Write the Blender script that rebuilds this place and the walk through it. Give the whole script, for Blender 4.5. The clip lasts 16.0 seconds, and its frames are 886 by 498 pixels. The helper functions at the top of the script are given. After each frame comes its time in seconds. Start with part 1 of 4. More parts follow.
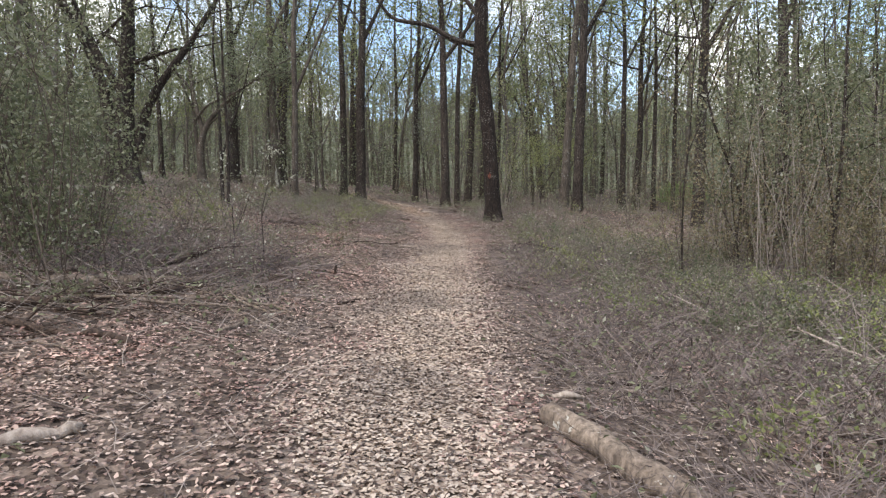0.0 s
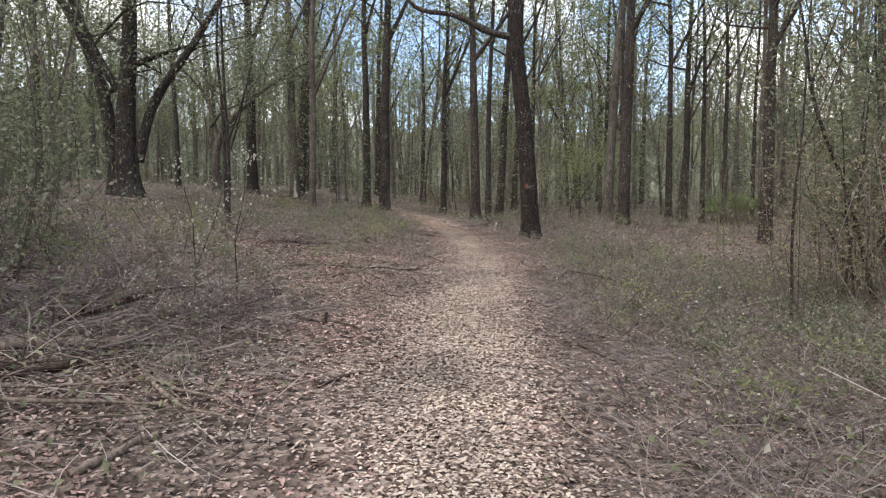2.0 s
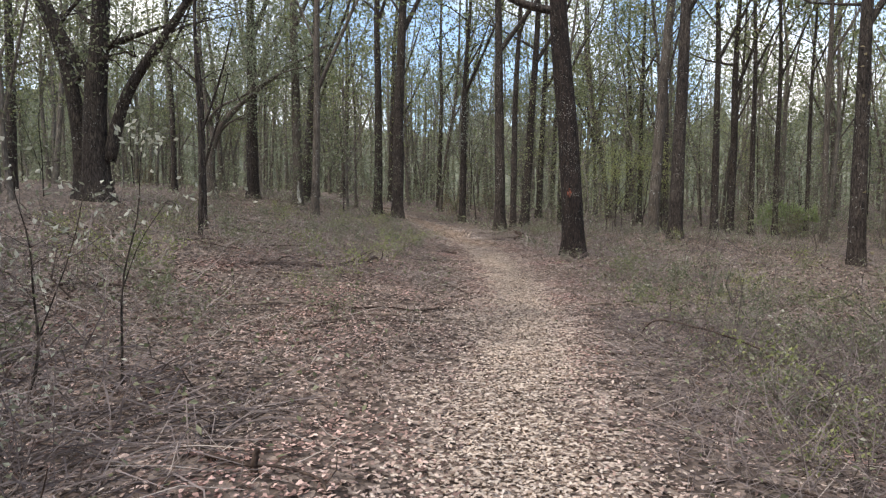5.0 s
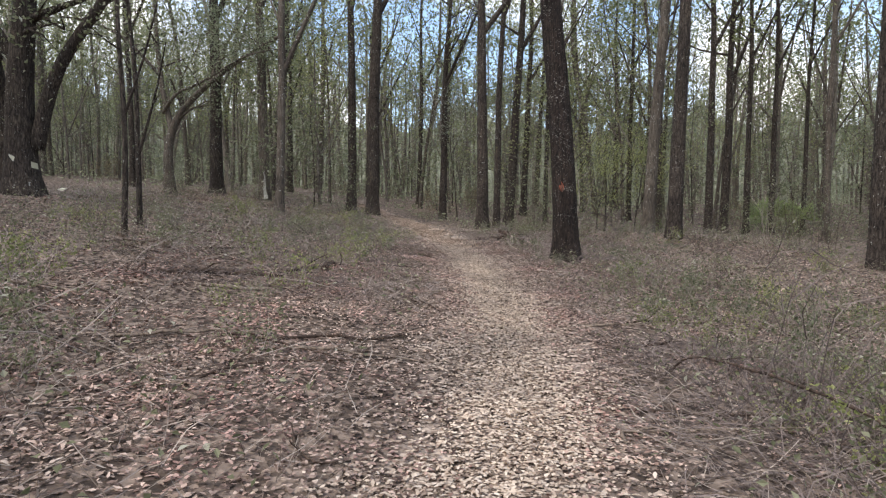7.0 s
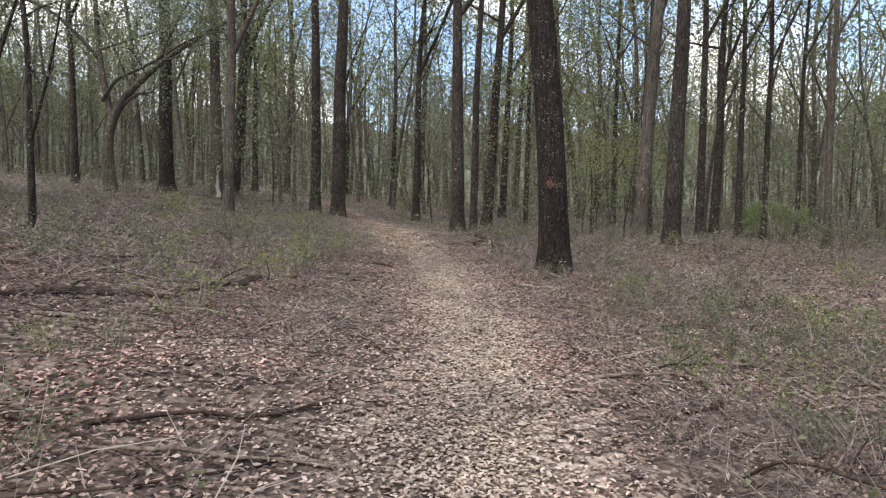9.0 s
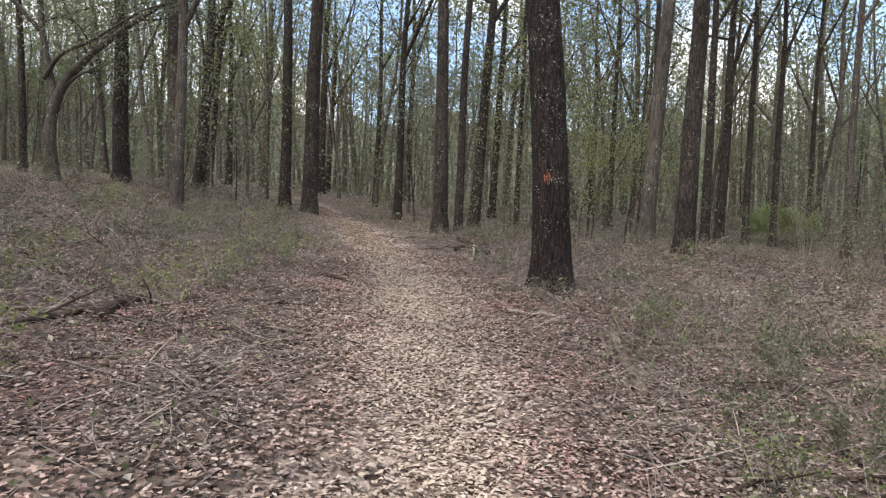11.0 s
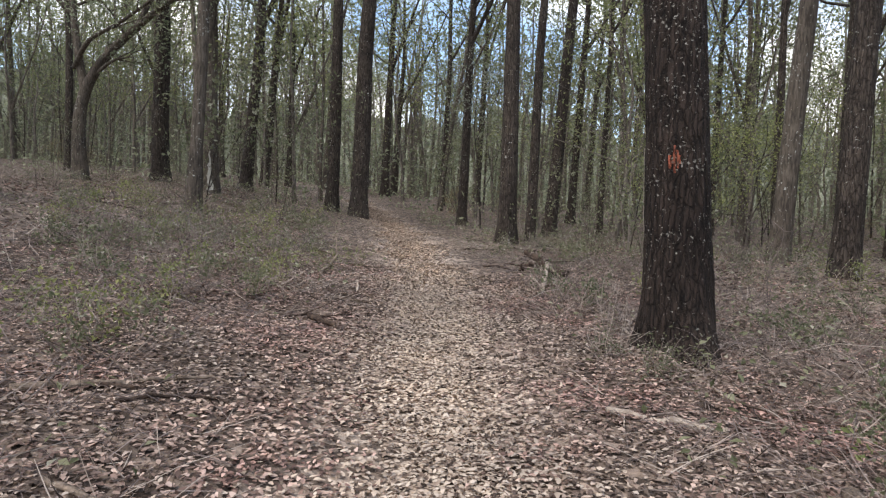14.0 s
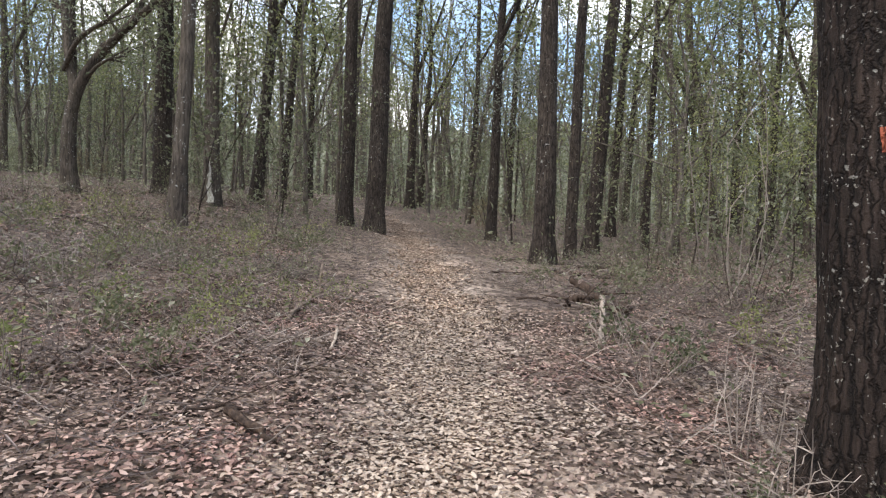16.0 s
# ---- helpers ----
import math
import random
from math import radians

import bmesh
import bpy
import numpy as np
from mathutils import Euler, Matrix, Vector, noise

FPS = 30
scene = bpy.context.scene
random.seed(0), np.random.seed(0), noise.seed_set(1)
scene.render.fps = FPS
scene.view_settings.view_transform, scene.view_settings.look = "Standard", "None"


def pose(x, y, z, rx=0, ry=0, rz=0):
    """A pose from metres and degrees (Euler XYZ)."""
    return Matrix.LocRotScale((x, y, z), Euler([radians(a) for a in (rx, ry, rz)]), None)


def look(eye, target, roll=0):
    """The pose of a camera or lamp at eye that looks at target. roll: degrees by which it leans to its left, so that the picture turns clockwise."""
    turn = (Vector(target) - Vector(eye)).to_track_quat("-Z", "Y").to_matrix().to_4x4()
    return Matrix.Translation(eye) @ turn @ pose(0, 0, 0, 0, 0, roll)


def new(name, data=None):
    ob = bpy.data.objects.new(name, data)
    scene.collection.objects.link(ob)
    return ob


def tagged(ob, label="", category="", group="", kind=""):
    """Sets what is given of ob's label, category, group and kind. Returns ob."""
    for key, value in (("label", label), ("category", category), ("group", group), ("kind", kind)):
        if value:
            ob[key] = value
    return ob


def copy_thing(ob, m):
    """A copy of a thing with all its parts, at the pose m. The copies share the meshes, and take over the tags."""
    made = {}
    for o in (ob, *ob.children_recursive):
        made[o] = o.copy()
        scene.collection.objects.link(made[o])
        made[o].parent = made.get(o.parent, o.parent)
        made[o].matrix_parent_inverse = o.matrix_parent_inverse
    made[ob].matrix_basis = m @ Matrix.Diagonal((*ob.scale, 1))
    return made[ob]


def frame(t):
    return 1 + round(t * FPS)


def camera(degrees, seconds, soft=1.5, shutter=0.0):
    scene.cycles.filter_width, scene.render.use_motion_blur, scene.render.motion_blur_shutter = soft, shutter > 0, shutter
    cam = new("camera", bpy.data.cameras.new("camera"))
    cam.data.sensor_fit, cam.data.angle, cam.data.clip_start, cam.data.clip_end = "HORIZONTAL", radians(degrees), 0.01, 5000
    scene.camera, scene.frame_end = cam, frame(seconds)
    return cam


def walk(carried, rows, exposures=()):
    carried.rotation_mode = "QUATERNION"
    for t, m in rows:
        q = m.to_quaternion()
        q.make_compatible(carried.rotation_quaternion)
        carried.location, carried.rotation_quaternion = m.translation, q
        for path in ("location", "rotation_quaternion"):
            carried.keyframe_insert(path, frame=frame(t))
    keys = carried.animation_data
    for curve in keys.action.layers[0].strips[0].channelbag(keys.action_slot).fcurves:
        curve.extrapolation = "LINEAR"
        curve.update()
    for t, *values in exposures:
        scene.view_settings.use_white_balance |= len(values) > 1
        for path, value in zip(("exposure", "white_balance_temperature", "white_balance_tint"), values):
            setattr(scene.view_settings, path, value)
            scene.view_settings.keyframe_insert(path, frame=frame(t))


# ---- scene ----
cam = camera(71.2, 16.0, soft=1.25)
PATH = [
    (0, (0.237, 1.503, 1.201), (0.199, 3.5, 1.09), 0.8),
    (0.5, (0.297, 2.178, 1.242), (0.226, 4.174, 1.126), 1.0),
    (1, (0.269, 2.815, 1.294), (0.186, 4.81, 1.181), 0.9),
    (1.5, (0.255, 3.495, 1.347), (0.153, 5.49, 1.251), 0.9),
    (2, (0.158, 4.11, 1.399), (0.025, 6.104, 1.316), 0.8),
    (2.5, (0.102, 4.744, 1.419), (-0.058, 6.736, 1.358), 0.8),
    (3, (-0.005, 5.392, 1.451), (-0.181, 7.384, 1.393), 1.0),
    (3.5, (-0.067, 6.064, 1.457), (-0.262, 8.054, 1.396), 1.1),
    (3.7, (-0.123, 6.335, 1.475), (-0.321, 8.325, 1.419), 1.1),
    (5.8, (-0.288, 8.162, 1.638), (-0.451, 10.154, 1.568), 1.5),
    (6, (-0.275, 8.385, 1.636), (-0.434, 10.378, 1.567), 1.5),
    (6.5, (-0.255, 8.946, 1.649), (-0.399, 10.94, 1.581), 1.5),
    (7, (-0.257, 9.517, 1.66), (-0.383, 11.512, 1.586), 1.5),
    (7.5, (-0.23, 10.066, 1.656), (-0.342, 12.062, 1.592), 1.8),
    (8, (-0.197, 10.662, 1.664), (-0.286, 12.659, 1.597), 1.7),
    (8.5, (-0.148, 11.228, 1.686), (-0.213, 13.225, 1.62), 1.6),
    (9, (-0.131, 11.841, 1.702), (-0.189, 13.839, 1.635), 1.8),
    (9.5, (-0.089, 12.44, 1.734), (-0.136, 14.438, 1.664), 1.8),
    (9.7, (-0.053, 12.676, 1.739), (-0.094, 14.674, 1.667), 2.0),
    (11.8, (0.178, 15.158, 1.845), (0.14, 17.156, 1.776), 3.2),
    (12, (0.189, 15.395, 1.856), (0.143, 17.394, 1.788), 3.2),
    (12.5, (0.206, 15.937, 1.876), (0.144, 17.935, 1.805), 3.2),
    (13, (0.279, 16.491, 1.875), (0.18, 18.488, 1.808), 3.2),
    (13.5, (0.28, 17.053, 1.885), (0.132, 19.047, 1.816), 3.3),
    (14, (0.281, 17.616, 1.904), (0.009, 19.597, 1.834), 3.4),
    (14.5, (0.234, 18.194, 1.94), (-0.111, 20.162, 1.848), 3.5),
    (15, (0.228, 18.767, 1.969), (-0.138, 20.731, 1.889), 3.3),
    (15.5, (0.14, 19.325, 2.002), (-0.24, 21.287, 1.943), 3.1),
    (16, (0.077, 19.922, 2.03), (-0.295, 21.887, 1.992), 3.2),
]
LEAN = 1.3
walk(cam, [(t, pose(0, 0, 0, 0, LEAN, 0) @ look(eye, target, roll)) for t, eye, target, roll in PATH], exposures=[(0, 1.66, 6750, 10), (4, 1.6, 6750, 10), (10, 1.62, 6750, 10), (12.6, 1.62, 6750, 10), (14.2, 1.57, 6750, 10), (16, 1.76, 6750, 10)])

# ---- world and light ----
world = bpy.data.worlds.new("sky")
scene.world = world
world.use_nodes = True
wn, wl = world.node_tree.nodes, world.node_tree.links
wn.clear()
w_out = wn.new("ShaderNodeOutputWorld")
w_bg = wn.new("ShaderNodeBackground")
w_sky = wn.new("ShaderNodeTexSky")
w_sky.sky_type = "NISHITA"
w_sky.sun_disc = False
w_sky.sun_elevation = radians(57)
w_sky.sun_rotation = radians(215)
w_co = wn.new("ShaderNodeTexCoord")
w_no = wn.new("ShaderNodeTexNoise")
w_no.inputs["Scale"].default_value = 3.2
w_no.inputs["Detail"].default_value = 7
w_rm = wn.new("ShaderNodeValToRGB")
w_rm.color_ramp.elements[0].position = 0.47
w_rm.color_ramp.elements[1].position = 0.63
w_mx = wn.new("ShaderNodeMix")
w_mx.data_type = "RGBA"
w_mx.inputs["B"].default_value = (5.1, 5.15, 5.25, 1)
wl.new(w_co.outputs["Generated"], w_no.inputs["Vector"])
wl.new(w_no.outputs["Fac"], w_rm.inputs["Fac"])
wl.new(w_rm.outputs["Color"], w_mx.inputs["Factor"])
wl.new(w_sky.outputs["Color"], w_mx.inputs["A"])
wl.new(w_mx.outputs["Result"], w_bg.inputs["Color"])
wl.new(w_bg.outputs["Background"], w_out.inputs["Surface"])
w_bg.inputs["Strength"].default_value = 0.115

sun_data = bpy.data.lights.new("sun", "SUN")
sun_data.energy = 0.95
sun_data.angle = radians(50)
sun_data.color = (1.0, 0.96, 0.9)
sun = new("sun", sun_data)
sun.matrix_world = look((-14, -20, 38), (0, 0, 0))


# ---- materials ----
def ramp_node(nodes, stops):
    r = nodes.new("ShaderNodeValToRGB")
    e = r.color_ramp.elements
    while len(e) < len(stops):
        e.new(0.5)
    for el, (p, c) in zip(e, stops):
        el.position, el.color = p, (*c, 1)
    return r


def base_material(name, rough=0.85):
    m = bpy.data.materials.new(name)
    m.use_nodes = True
    b = m.node_tree.nodes["Principled BSDF"]
    b.inputs["Roughness"].default_value = rough
    b.inputs["Specular IOR Level"].default_value = 0.25
    return m, m.node_tree.nodes, m.node_tree.links, b


def noise_node(nodes, links, vec, scale, detail=5, rough=0.6):
    n = nodes.new("ShaderNodeTexNoise")
    n.inputs["Scale"].default_value = scale
    n.inputs["Detail"].default_value = detail
    n.inputs["Roughness"].default_value = rough
    if vec is not None:
        links.new(vec, n.inputs["Vector"])
    return n


def mix_node(nodes, links, fac, a, b, mode="MIX"):
    x = nodes.new("ShaderNodeMix")
    x.data_type, x.blend_type = "RGBA", mode
    for key, v in (("Factor", fac), ("A", a), ("B", b)):
        if isinstance(v, (int, float)):
            x.inputs[key].default_value = v
        elif isinstance(v, tuple):
            x.inputs[key].default_value = (*v, 1)
        else:
            links.new(v, x.inputs[key])
    return x.outputs["Result"]


def bark_material(name, dark, light, lichen, amount, stretch=0.16, bump=0.6, plates=0.0, tall=0.34, fleck=19):
    m, n, l, b = base_material(name, 0.9)
    co = n.new("ShaderNodeTexCoord")
    info = n.new("ShaderNodeObjectInfo")
    mp = n.new("ShaderNodeMapping")
    l.new(co.outputs["Object"], mp.inputs["Vector"])
    l.new(info.outputs["Location"], mp.inputs["Location"])
    mp.inputs["Scale"].default_value = (1, 1, stretch)
    ridge = noise_node(n, l, mp.outputs["Vector"], 26, 6, 0.65)
    fine = noise_node(n, l, co.outputs["Object"], 90, 4)
    tone = ramp_node(n, [(0.36, dark), (0.66, light)])
    l.new(ridge.outputs["Fac"], tone.inputs["Fac"])
    big = noise_node(n, l, co.outputs["Object"], 1.3, 3)
    bigr = ramp_node(n, [(0.35, (0.72, 0.68, 0.66)), (0.7, (1.2, 1.16, 1.1))])
    l.new(big.outputs["Fac"], bigr.inputs["Fac"])
    col = mix_node(n, l, 1.0, tone.outputs["Color"], bigr.outputs["Color"], "MULTIPLY")
    height = ridge.outputs["Fac"]
    if plates:
        mp2 = n.new("ShaderNodeMapping")
        mp2.inputs["Scale"].default_value = (1, 1, tall)
        wob = noise_node(n, l, co.outputs["Object"], 14, 3)
        l.new(mix_node(n, l, 0.06, co.outputs["Object"], wob.outputs["Color"], "ADD"), mp2.inputs["Vector"])
        vo = n.new("ShaderNodeTexVoronoi")
        vo.feature = "DISTANCE_TO_EDGE"
        vo.inputs["Scale"].default_value = plates
        l.new(mp2.outputs["Vector"], vo.inputs["Vector"])
        crack = ramp_node(n, [(0.0, (0.36, 0.34, 0.33)), (0.14, (1, 1, 1))])
        l.new(vo.outputs["Distance"], crack.inputs["Fac"])
        col = mix_node(n, l, 1.0, col, crack.outputs["Color"], "MULTIPLY")
        hx = n.new("ShaderNodeMath")
        hx.operation = "MULTIPLY_ADD"
        l.new(crack.outputs["Color"], hx.inputs[0])
        hx.inputs[1].default_value = 0.7
        l.new(ridge.outputs["Fac"], hx.inputs[2])
        height = hx.outputs["Value"]
    spot = noise_node(n, l, co.outputs["Object"], fleck, 5, 0.6)
    patch = noise_node(n, l, co.outputs["Object"], 2.2, 2)
    add = n.new("ShaderNodeMath")
    add.operation = "MULTIPLY_ADD"
    l.new(patch.outputs["Fac"], add.inputs[0])
    add.inputs[1].default_value = 0.35
    l.new(spot.outputs["Fac"], add.inputs[2])
    sr = ramp_node(n, [(amount, (0, 0, 0)), (amount + 0.03, (1, 1, 1))])
    l.new(add.outputs["Value"], sr.inputs["Fac"])
    col = mix_node(n, l, sr.outputs["Color"], col, lichen)
    l.new(col, b.inputs["Base Color"])
    bp = n.new("ShaderNodeBump")
    bp.inputs["Strength"].default_value = bump
    bp.inputs["Distance"].default_value = 0.03
    hm = n.new("ShaderNodeMath")
    hm.operation = "MULTIPLY_ADD"
    l.new(fine.outputs["Fac"], hm.inputs[0])
    hm.inputs[1].default_value = 0.3
    l.new(height, hm.inputs[2])
    l.new(hm.outputs["Value"], bp.inputs["Height"])
    l.new(bp.outputs["Normal"], b.inputs["Normal"])
    return m


def leaf_material(name, stops, rough=0.6, thru=0.35, mottle=0.0, ruddy=False):
    """Leaves: one colour per leaf out of the ramp, with some light let through."""
    m, n, l, b = base_material(name, rough)
    geo = n.new("ShaderNodeNewGeometry")
    info = n.new("ShaderNodeObjectInfo")
    r = ramp_node(n, stops)
    l.new(geo.outputs["Random Per Island"], r.inputs["Fac"])
    col = r.outputs["Color"]
    tint = ramp_node(n, [(0.0, (0.78, 0.8, 0.78)), (1.0, (1.2, 1.15, 1.1))])
    l.new(info.outputs["Random"], tint.inputs["Fac"])
    col = mix_node(n, l, 1.0, col, tint.outputs["Color"], "MULTIPLY")
    if mottle:
        co = n.new("ShaderNodeTexCoord")
        nz = noise_node(n, l, co.outputs["Object"], mottle, 4)
        mr = ramp_node(n, [(0.3, (0.6, 0.58, 0.58)), (0.7, (1.25, 1.2, 1.15))])
        l.new(nz.outputs["Fac"], mr.inputs["Fac"])
        col = mix_node(n, l, 1.0, col, mr.outputs["Color"], "MULTIPLY")
    if ruddy:
        rc = n.new("ShaderNodeTexCoord")
        rz = noise_node(n, l, rc.outputs["Object"], 0.95, 4, 0.65)
        rr = ramp_node(n, [(0.4, (1.0, 1.0, 1.0)), (0.52, (1.06, 0.97, 0.97)), (0.64, (1.1, 0.88, 0.9))])
        l.new(rz.outputs["Fac"], rr.inputs["Fac"])
        col = mix_node(n, l, 1.0, col, rr.outputs["Color"], "MULTIPLY")
    l.new(col, b.inputs["Base Color"])
    if thru:
        out = n["Material Output"]
        tr = n.new("ShaderNodeBsdfTranslucent")
        l.new(col, tr.inputs["Color"])
        ms = n.new("ShaderNodeMixShader")
        ms.inputs["Fac"].default_value = thru
        l.new(b.outputs["BSDF"], ms.inputs[1])
        l.new(tr.outputs["BSDF"], ms.inputs[2])
        l.new(ms.outputs["Shader"], out.inputs["Surface"])
    return m


def twig_material(name, dark, light):
    m, n, l, b = base_material(name, 0.85)
    geo = n.new("ShaderNodeNewGeometry")
    co = n.new("ShaderNodeTexCoord")
    nz = noise_node(n, l, co.outputs["Object"], 22, 4)
    ad = n.new("ShaderNodeMath")
    ad.operation = "MULTIPLY_ADD"
    l.new(geo.outputs["Random Per Island"], ad.inputs[0])
    ad.inputs[1].default_value = 0.6
    hf = n.new("ShaderNodeMath")
    hf.operation = "MULTIPLY"
    l.new(nz.outputs["Fac"], hf.inputs[0])
    hf.inputs[1].default_value = 0.5
    l.new(hf.outputs["Value"], ad.inputs[2])
    r = ramp_node(n, [(0.15, dark), (0.85, light)])
    l.new(ad.outputs["Value"], r.inputs["Fac"])
    l.new(r.outputs["Color"], b.inputs["Base Color"])
    bp = n.new("ShaderNodeBump")
    bp.inputs["Strength"].default_value = 0.5
    bp.inputs["Distance"].default_value = 0.01
    l.new(nz.outputs["Fac"], bp.inputs["Height"])
    l.new(bp.outputs["Normal"], b.inputs["Normal"])
    return m


# Bark lightened for trees farther off: haze put into the colour
BARK_HAZE = bark_material("hazed_bark", (0.075, 0.066, 0.056), (0.26, 0.23, 0.195), (0.45, 0.45, 0.40), 0.86)
BARK = bark_material("dark_bark", (0.028, 0.023, 0.019), (0.125, 0.102, 0.086), (0.40, 0.40, 0.36), 0.835, 0.16, 0.9, 20, 0.2)
BARK_PALE = bark_material("grey_bark", (0.05, 0.042, 0.035), (0.17, 0.145, 0.12), (0.45, 0.45, 0.40), 0.82)
BARK_LICHEN = bark_material("lichen_bark", (0.016, 0.012, 0.010), (0.068, 0.05, 0.042), (0.30, 0.285, 0.25), 0.81, 0.14, 1.0, 24, 0.17, 36)
LOG_BARK = bark_material("weathered_log", (0.10, 0.08, 0.065), (0.34, 0.275, 0.22), (0.46, 0.43, 0.37), 0.84, 0.2)
LOG_PALE = bark_material("bleached_wood", (0.3, 0.25, 0.21), (0.58, 0.51, 0.44), (0.6, 0.56, 0.5), 0.9, 0.2)
LOG_DARK = bark_material("rotten_wood", (0.025, 0.018, 0.015), (0.12, 0.085, 0.065), (0.3, 0.28, 0.24), 0.9, 0.2)
TWIG = twig_material("grey_twig", (0.13, 0.105, 0.09), (0.44, 0.37, 0.315))
TWIG_DARK = twig_material("brown_twig", (0.045, 0.034, 0.028), (0.15, 0.115, 0.09))
TWIG_MAUVE = twig_material("mauve_twig", (0.06, 0.046, 0.042), (0.25, 0.2, 0.18))
CANOPY = leaf_material("canopy_leaf", [(0.0, (0.13, 0.152, 0.07)), (0.45, (0.215, 0.24, 0.115)), (0.8, (0.30, 0.32, 0.16)), (1.0, (0.40, 0.40, 0.23))], 0.45, 0.6)
# Leaf green paled and greyed, so that distance haze is in the colour
HAZE_LEAF = leaf_material("haze_leaf", [(0.0, (0.17, 0.19, 0.115)), (0.5, (0.28, 0.305, 0.195)), (1.0, (0.44, 0.455, 0.32))], 0.5, 0.6)
UNDER = leaf_material("understory_leaf", [(0.0, (0.095, 0.108, 0.06)), (0.5, (0.18, 0.195, 0.115)), (0.9, (0.28, 0.295, 0.19)), (0.975, (0.48, 0.48, 0.4))], 0.4, 0.5)
FRESH = leaf_material("fresh_leaf", [(0.0, (0.16, 0.19, 0.07)), (0.6, (0.27, 0.30, 0.12)), (1.0, (0.42, 0.43, 0.21))], 0.5, 0.5)
SILVER = leaf_material("silvery_leaf", [(0.0, (0.17, 0.18, 0.13)), (0.5, (0.32, 0.33, 0.26)), (1.0, (0.58, 0.58, 0.5))], 0.35, 0.4)
DRY = leaf_material("dry_leaf", [(0.0, (0.14, 0.115, 0.065)), (0.6, (0.235, 0.195, 0.115)), (1.0, (0.36, 0.31, 0.2))], 0.75, 0.3)
LICHEN = bark_material("lichen", (0.3, 0.3, 0.26), (0.62, 0.62, 0.57), (0.7, 0.7, 0.66), 0.8, 0.6)
BLAZE = bark_material("orange_paint", (0.13, 0.045, 0.03), (0.52, 0.16, 0.095), (0.2, 0.12, 0.09), 0.8, 0.2, 0.8, 30)
PALM = leaf_material("palmetto_leaf", [(0.0, (0.09, 0.14, 0.05)), (0.5, (0.26, 0.34, 0.13)), (1.0, (0.50, 0.55, 0.29))], 0.4, 0.35)
TRAIL_LEAF = leaf_material("trodden_leaf", [(0.0, (0.055, 0.037, 0.03)), (0.2, (0.25, 0.185, 0.15)), (0.45, (0.55, 0.45, 0.375)), (0.8, (0.67, 0.57, 0.485)), (1.0, (0.76, 0.66, 0.575))], 0.6, 0.12, 0.9)
LITTER_LEAF = leaf_material("litter_leaf", [(0.0, (0.06, 0.043, 0.038)), (0.3, (0.175, 0.13, 0.112)), (0.55, (0.34, 0.265, 0.23)), (0.85, (0.56, 0.465, 0.405)), (1.0, (0.68, 0.59, 0.525))], 0.65, 0.12, 0.6, True)


def ground_material():
    m, n, l, b = base_material("forest_floor", 0.95)
    co = n.new("ShaderNodeTexCoord")
    at = n.new("ShaderNodeAttribute")
    at.attribute_name = "trodden"
    vo = n.new("ShaderNodeTexVoronoi")
    vo.inputs["Scale"].default_value = 17
    wob = noise_node(n, l, co.outputs["Object"], 9, 4)
    vec = mix_node(n, l, 0.12, co.outputs["Object"], wob.outputs["Color"], "ADD")
    l.new(vec, vo.inputs["Vector"])
    cell = n.new("ShaderNodeSeparateColor")
    l.new(vo.outputs["Color"], cell.inputs["Color"])
    wild = ramp_node(n, [(0.0, (0.035, 0.026, 0.021)), (0.5, (0.125, 0.097, 0.08)), (1.0, (0.30, 0.24, 0.2))])
    worn = ramp_node(n, [(0.0, (0.045, 0.032, 0.025)), (0.4, (0.21, 0.17, 0.143)), (1.0, (0.60, 0.51, 0.435))])
    l.new(cell.outputs["Red"], wild.inputs["Fac"])
    l.new(cell.outputs["Red"], worn.inputs["Fac"])
    col = mix_node(n, l, at.outputs["Fac"], wild.outputs["Color"], worn.outputs["Color"])
    big = noise_node(n, l, co.outputs["Object"], 0.55, 5)
    br = ramp_node(n, [(0.3, (0.72, 0.7, 0.68)), (0.7, (1.22, 1.16, 1.1))])
    l.new(big.outputs["Fac"], br.inputs["Fac"])
    col = mix_node(n, l, 1.0, col, br.outputs["Color"], "MULTIPLY")
    l.new(col, b.inputs["Base Color"])
    bp = n.new("ShaderNodeBump")
    bp.inputs["Strength"].default_value = 0.8
    bp.inputs["Distance"].default_value = 0.03
    l.new(vo.outputs["Distance"], bp.inputs["Height"])
    l.new(bp.outputs["Normal"], b.inputs["Normal"])
    return m


def backdrop_material():
    m, n, l, b = base_material("far_woods_haze", 1.0)
    co = n.new("ShaderNodeTexCoord")
    mp = n.new("ShaderNodeMapping")
    mp.inputs["Scale"].default_value = (1, 1, 0.12)
    l.new(co.outputs["Object"], mp.inputs["Vector"])
    streak = noise_node(n, l, mp.outputs["Vector"], 0.7, 6, 0.7)
    leafy = noise_node(n, l, co.outputs["Object"], 0.9, 8, 0.75)
    # Greys kept pale: the haze of distance is painted into the wall
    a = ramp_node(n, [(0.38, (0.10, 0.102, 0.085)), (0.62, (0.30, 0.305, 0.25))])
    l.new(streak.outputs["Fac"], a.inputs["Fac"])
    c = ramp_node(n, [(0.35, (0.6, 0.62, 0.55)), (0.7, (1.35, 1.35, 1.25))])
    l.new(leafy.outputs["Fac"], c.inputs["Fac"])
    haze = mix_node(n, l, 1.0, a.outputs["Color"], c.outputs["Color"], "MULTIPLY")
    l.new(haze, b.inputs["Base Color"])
    # A faint glow of its own lifts the wall further, as haze would
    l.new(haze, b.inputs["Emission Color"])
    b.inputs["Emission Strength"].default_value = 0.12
    return m


# ---- geometry helpers ----
RNG = np.random.default_rng(7)


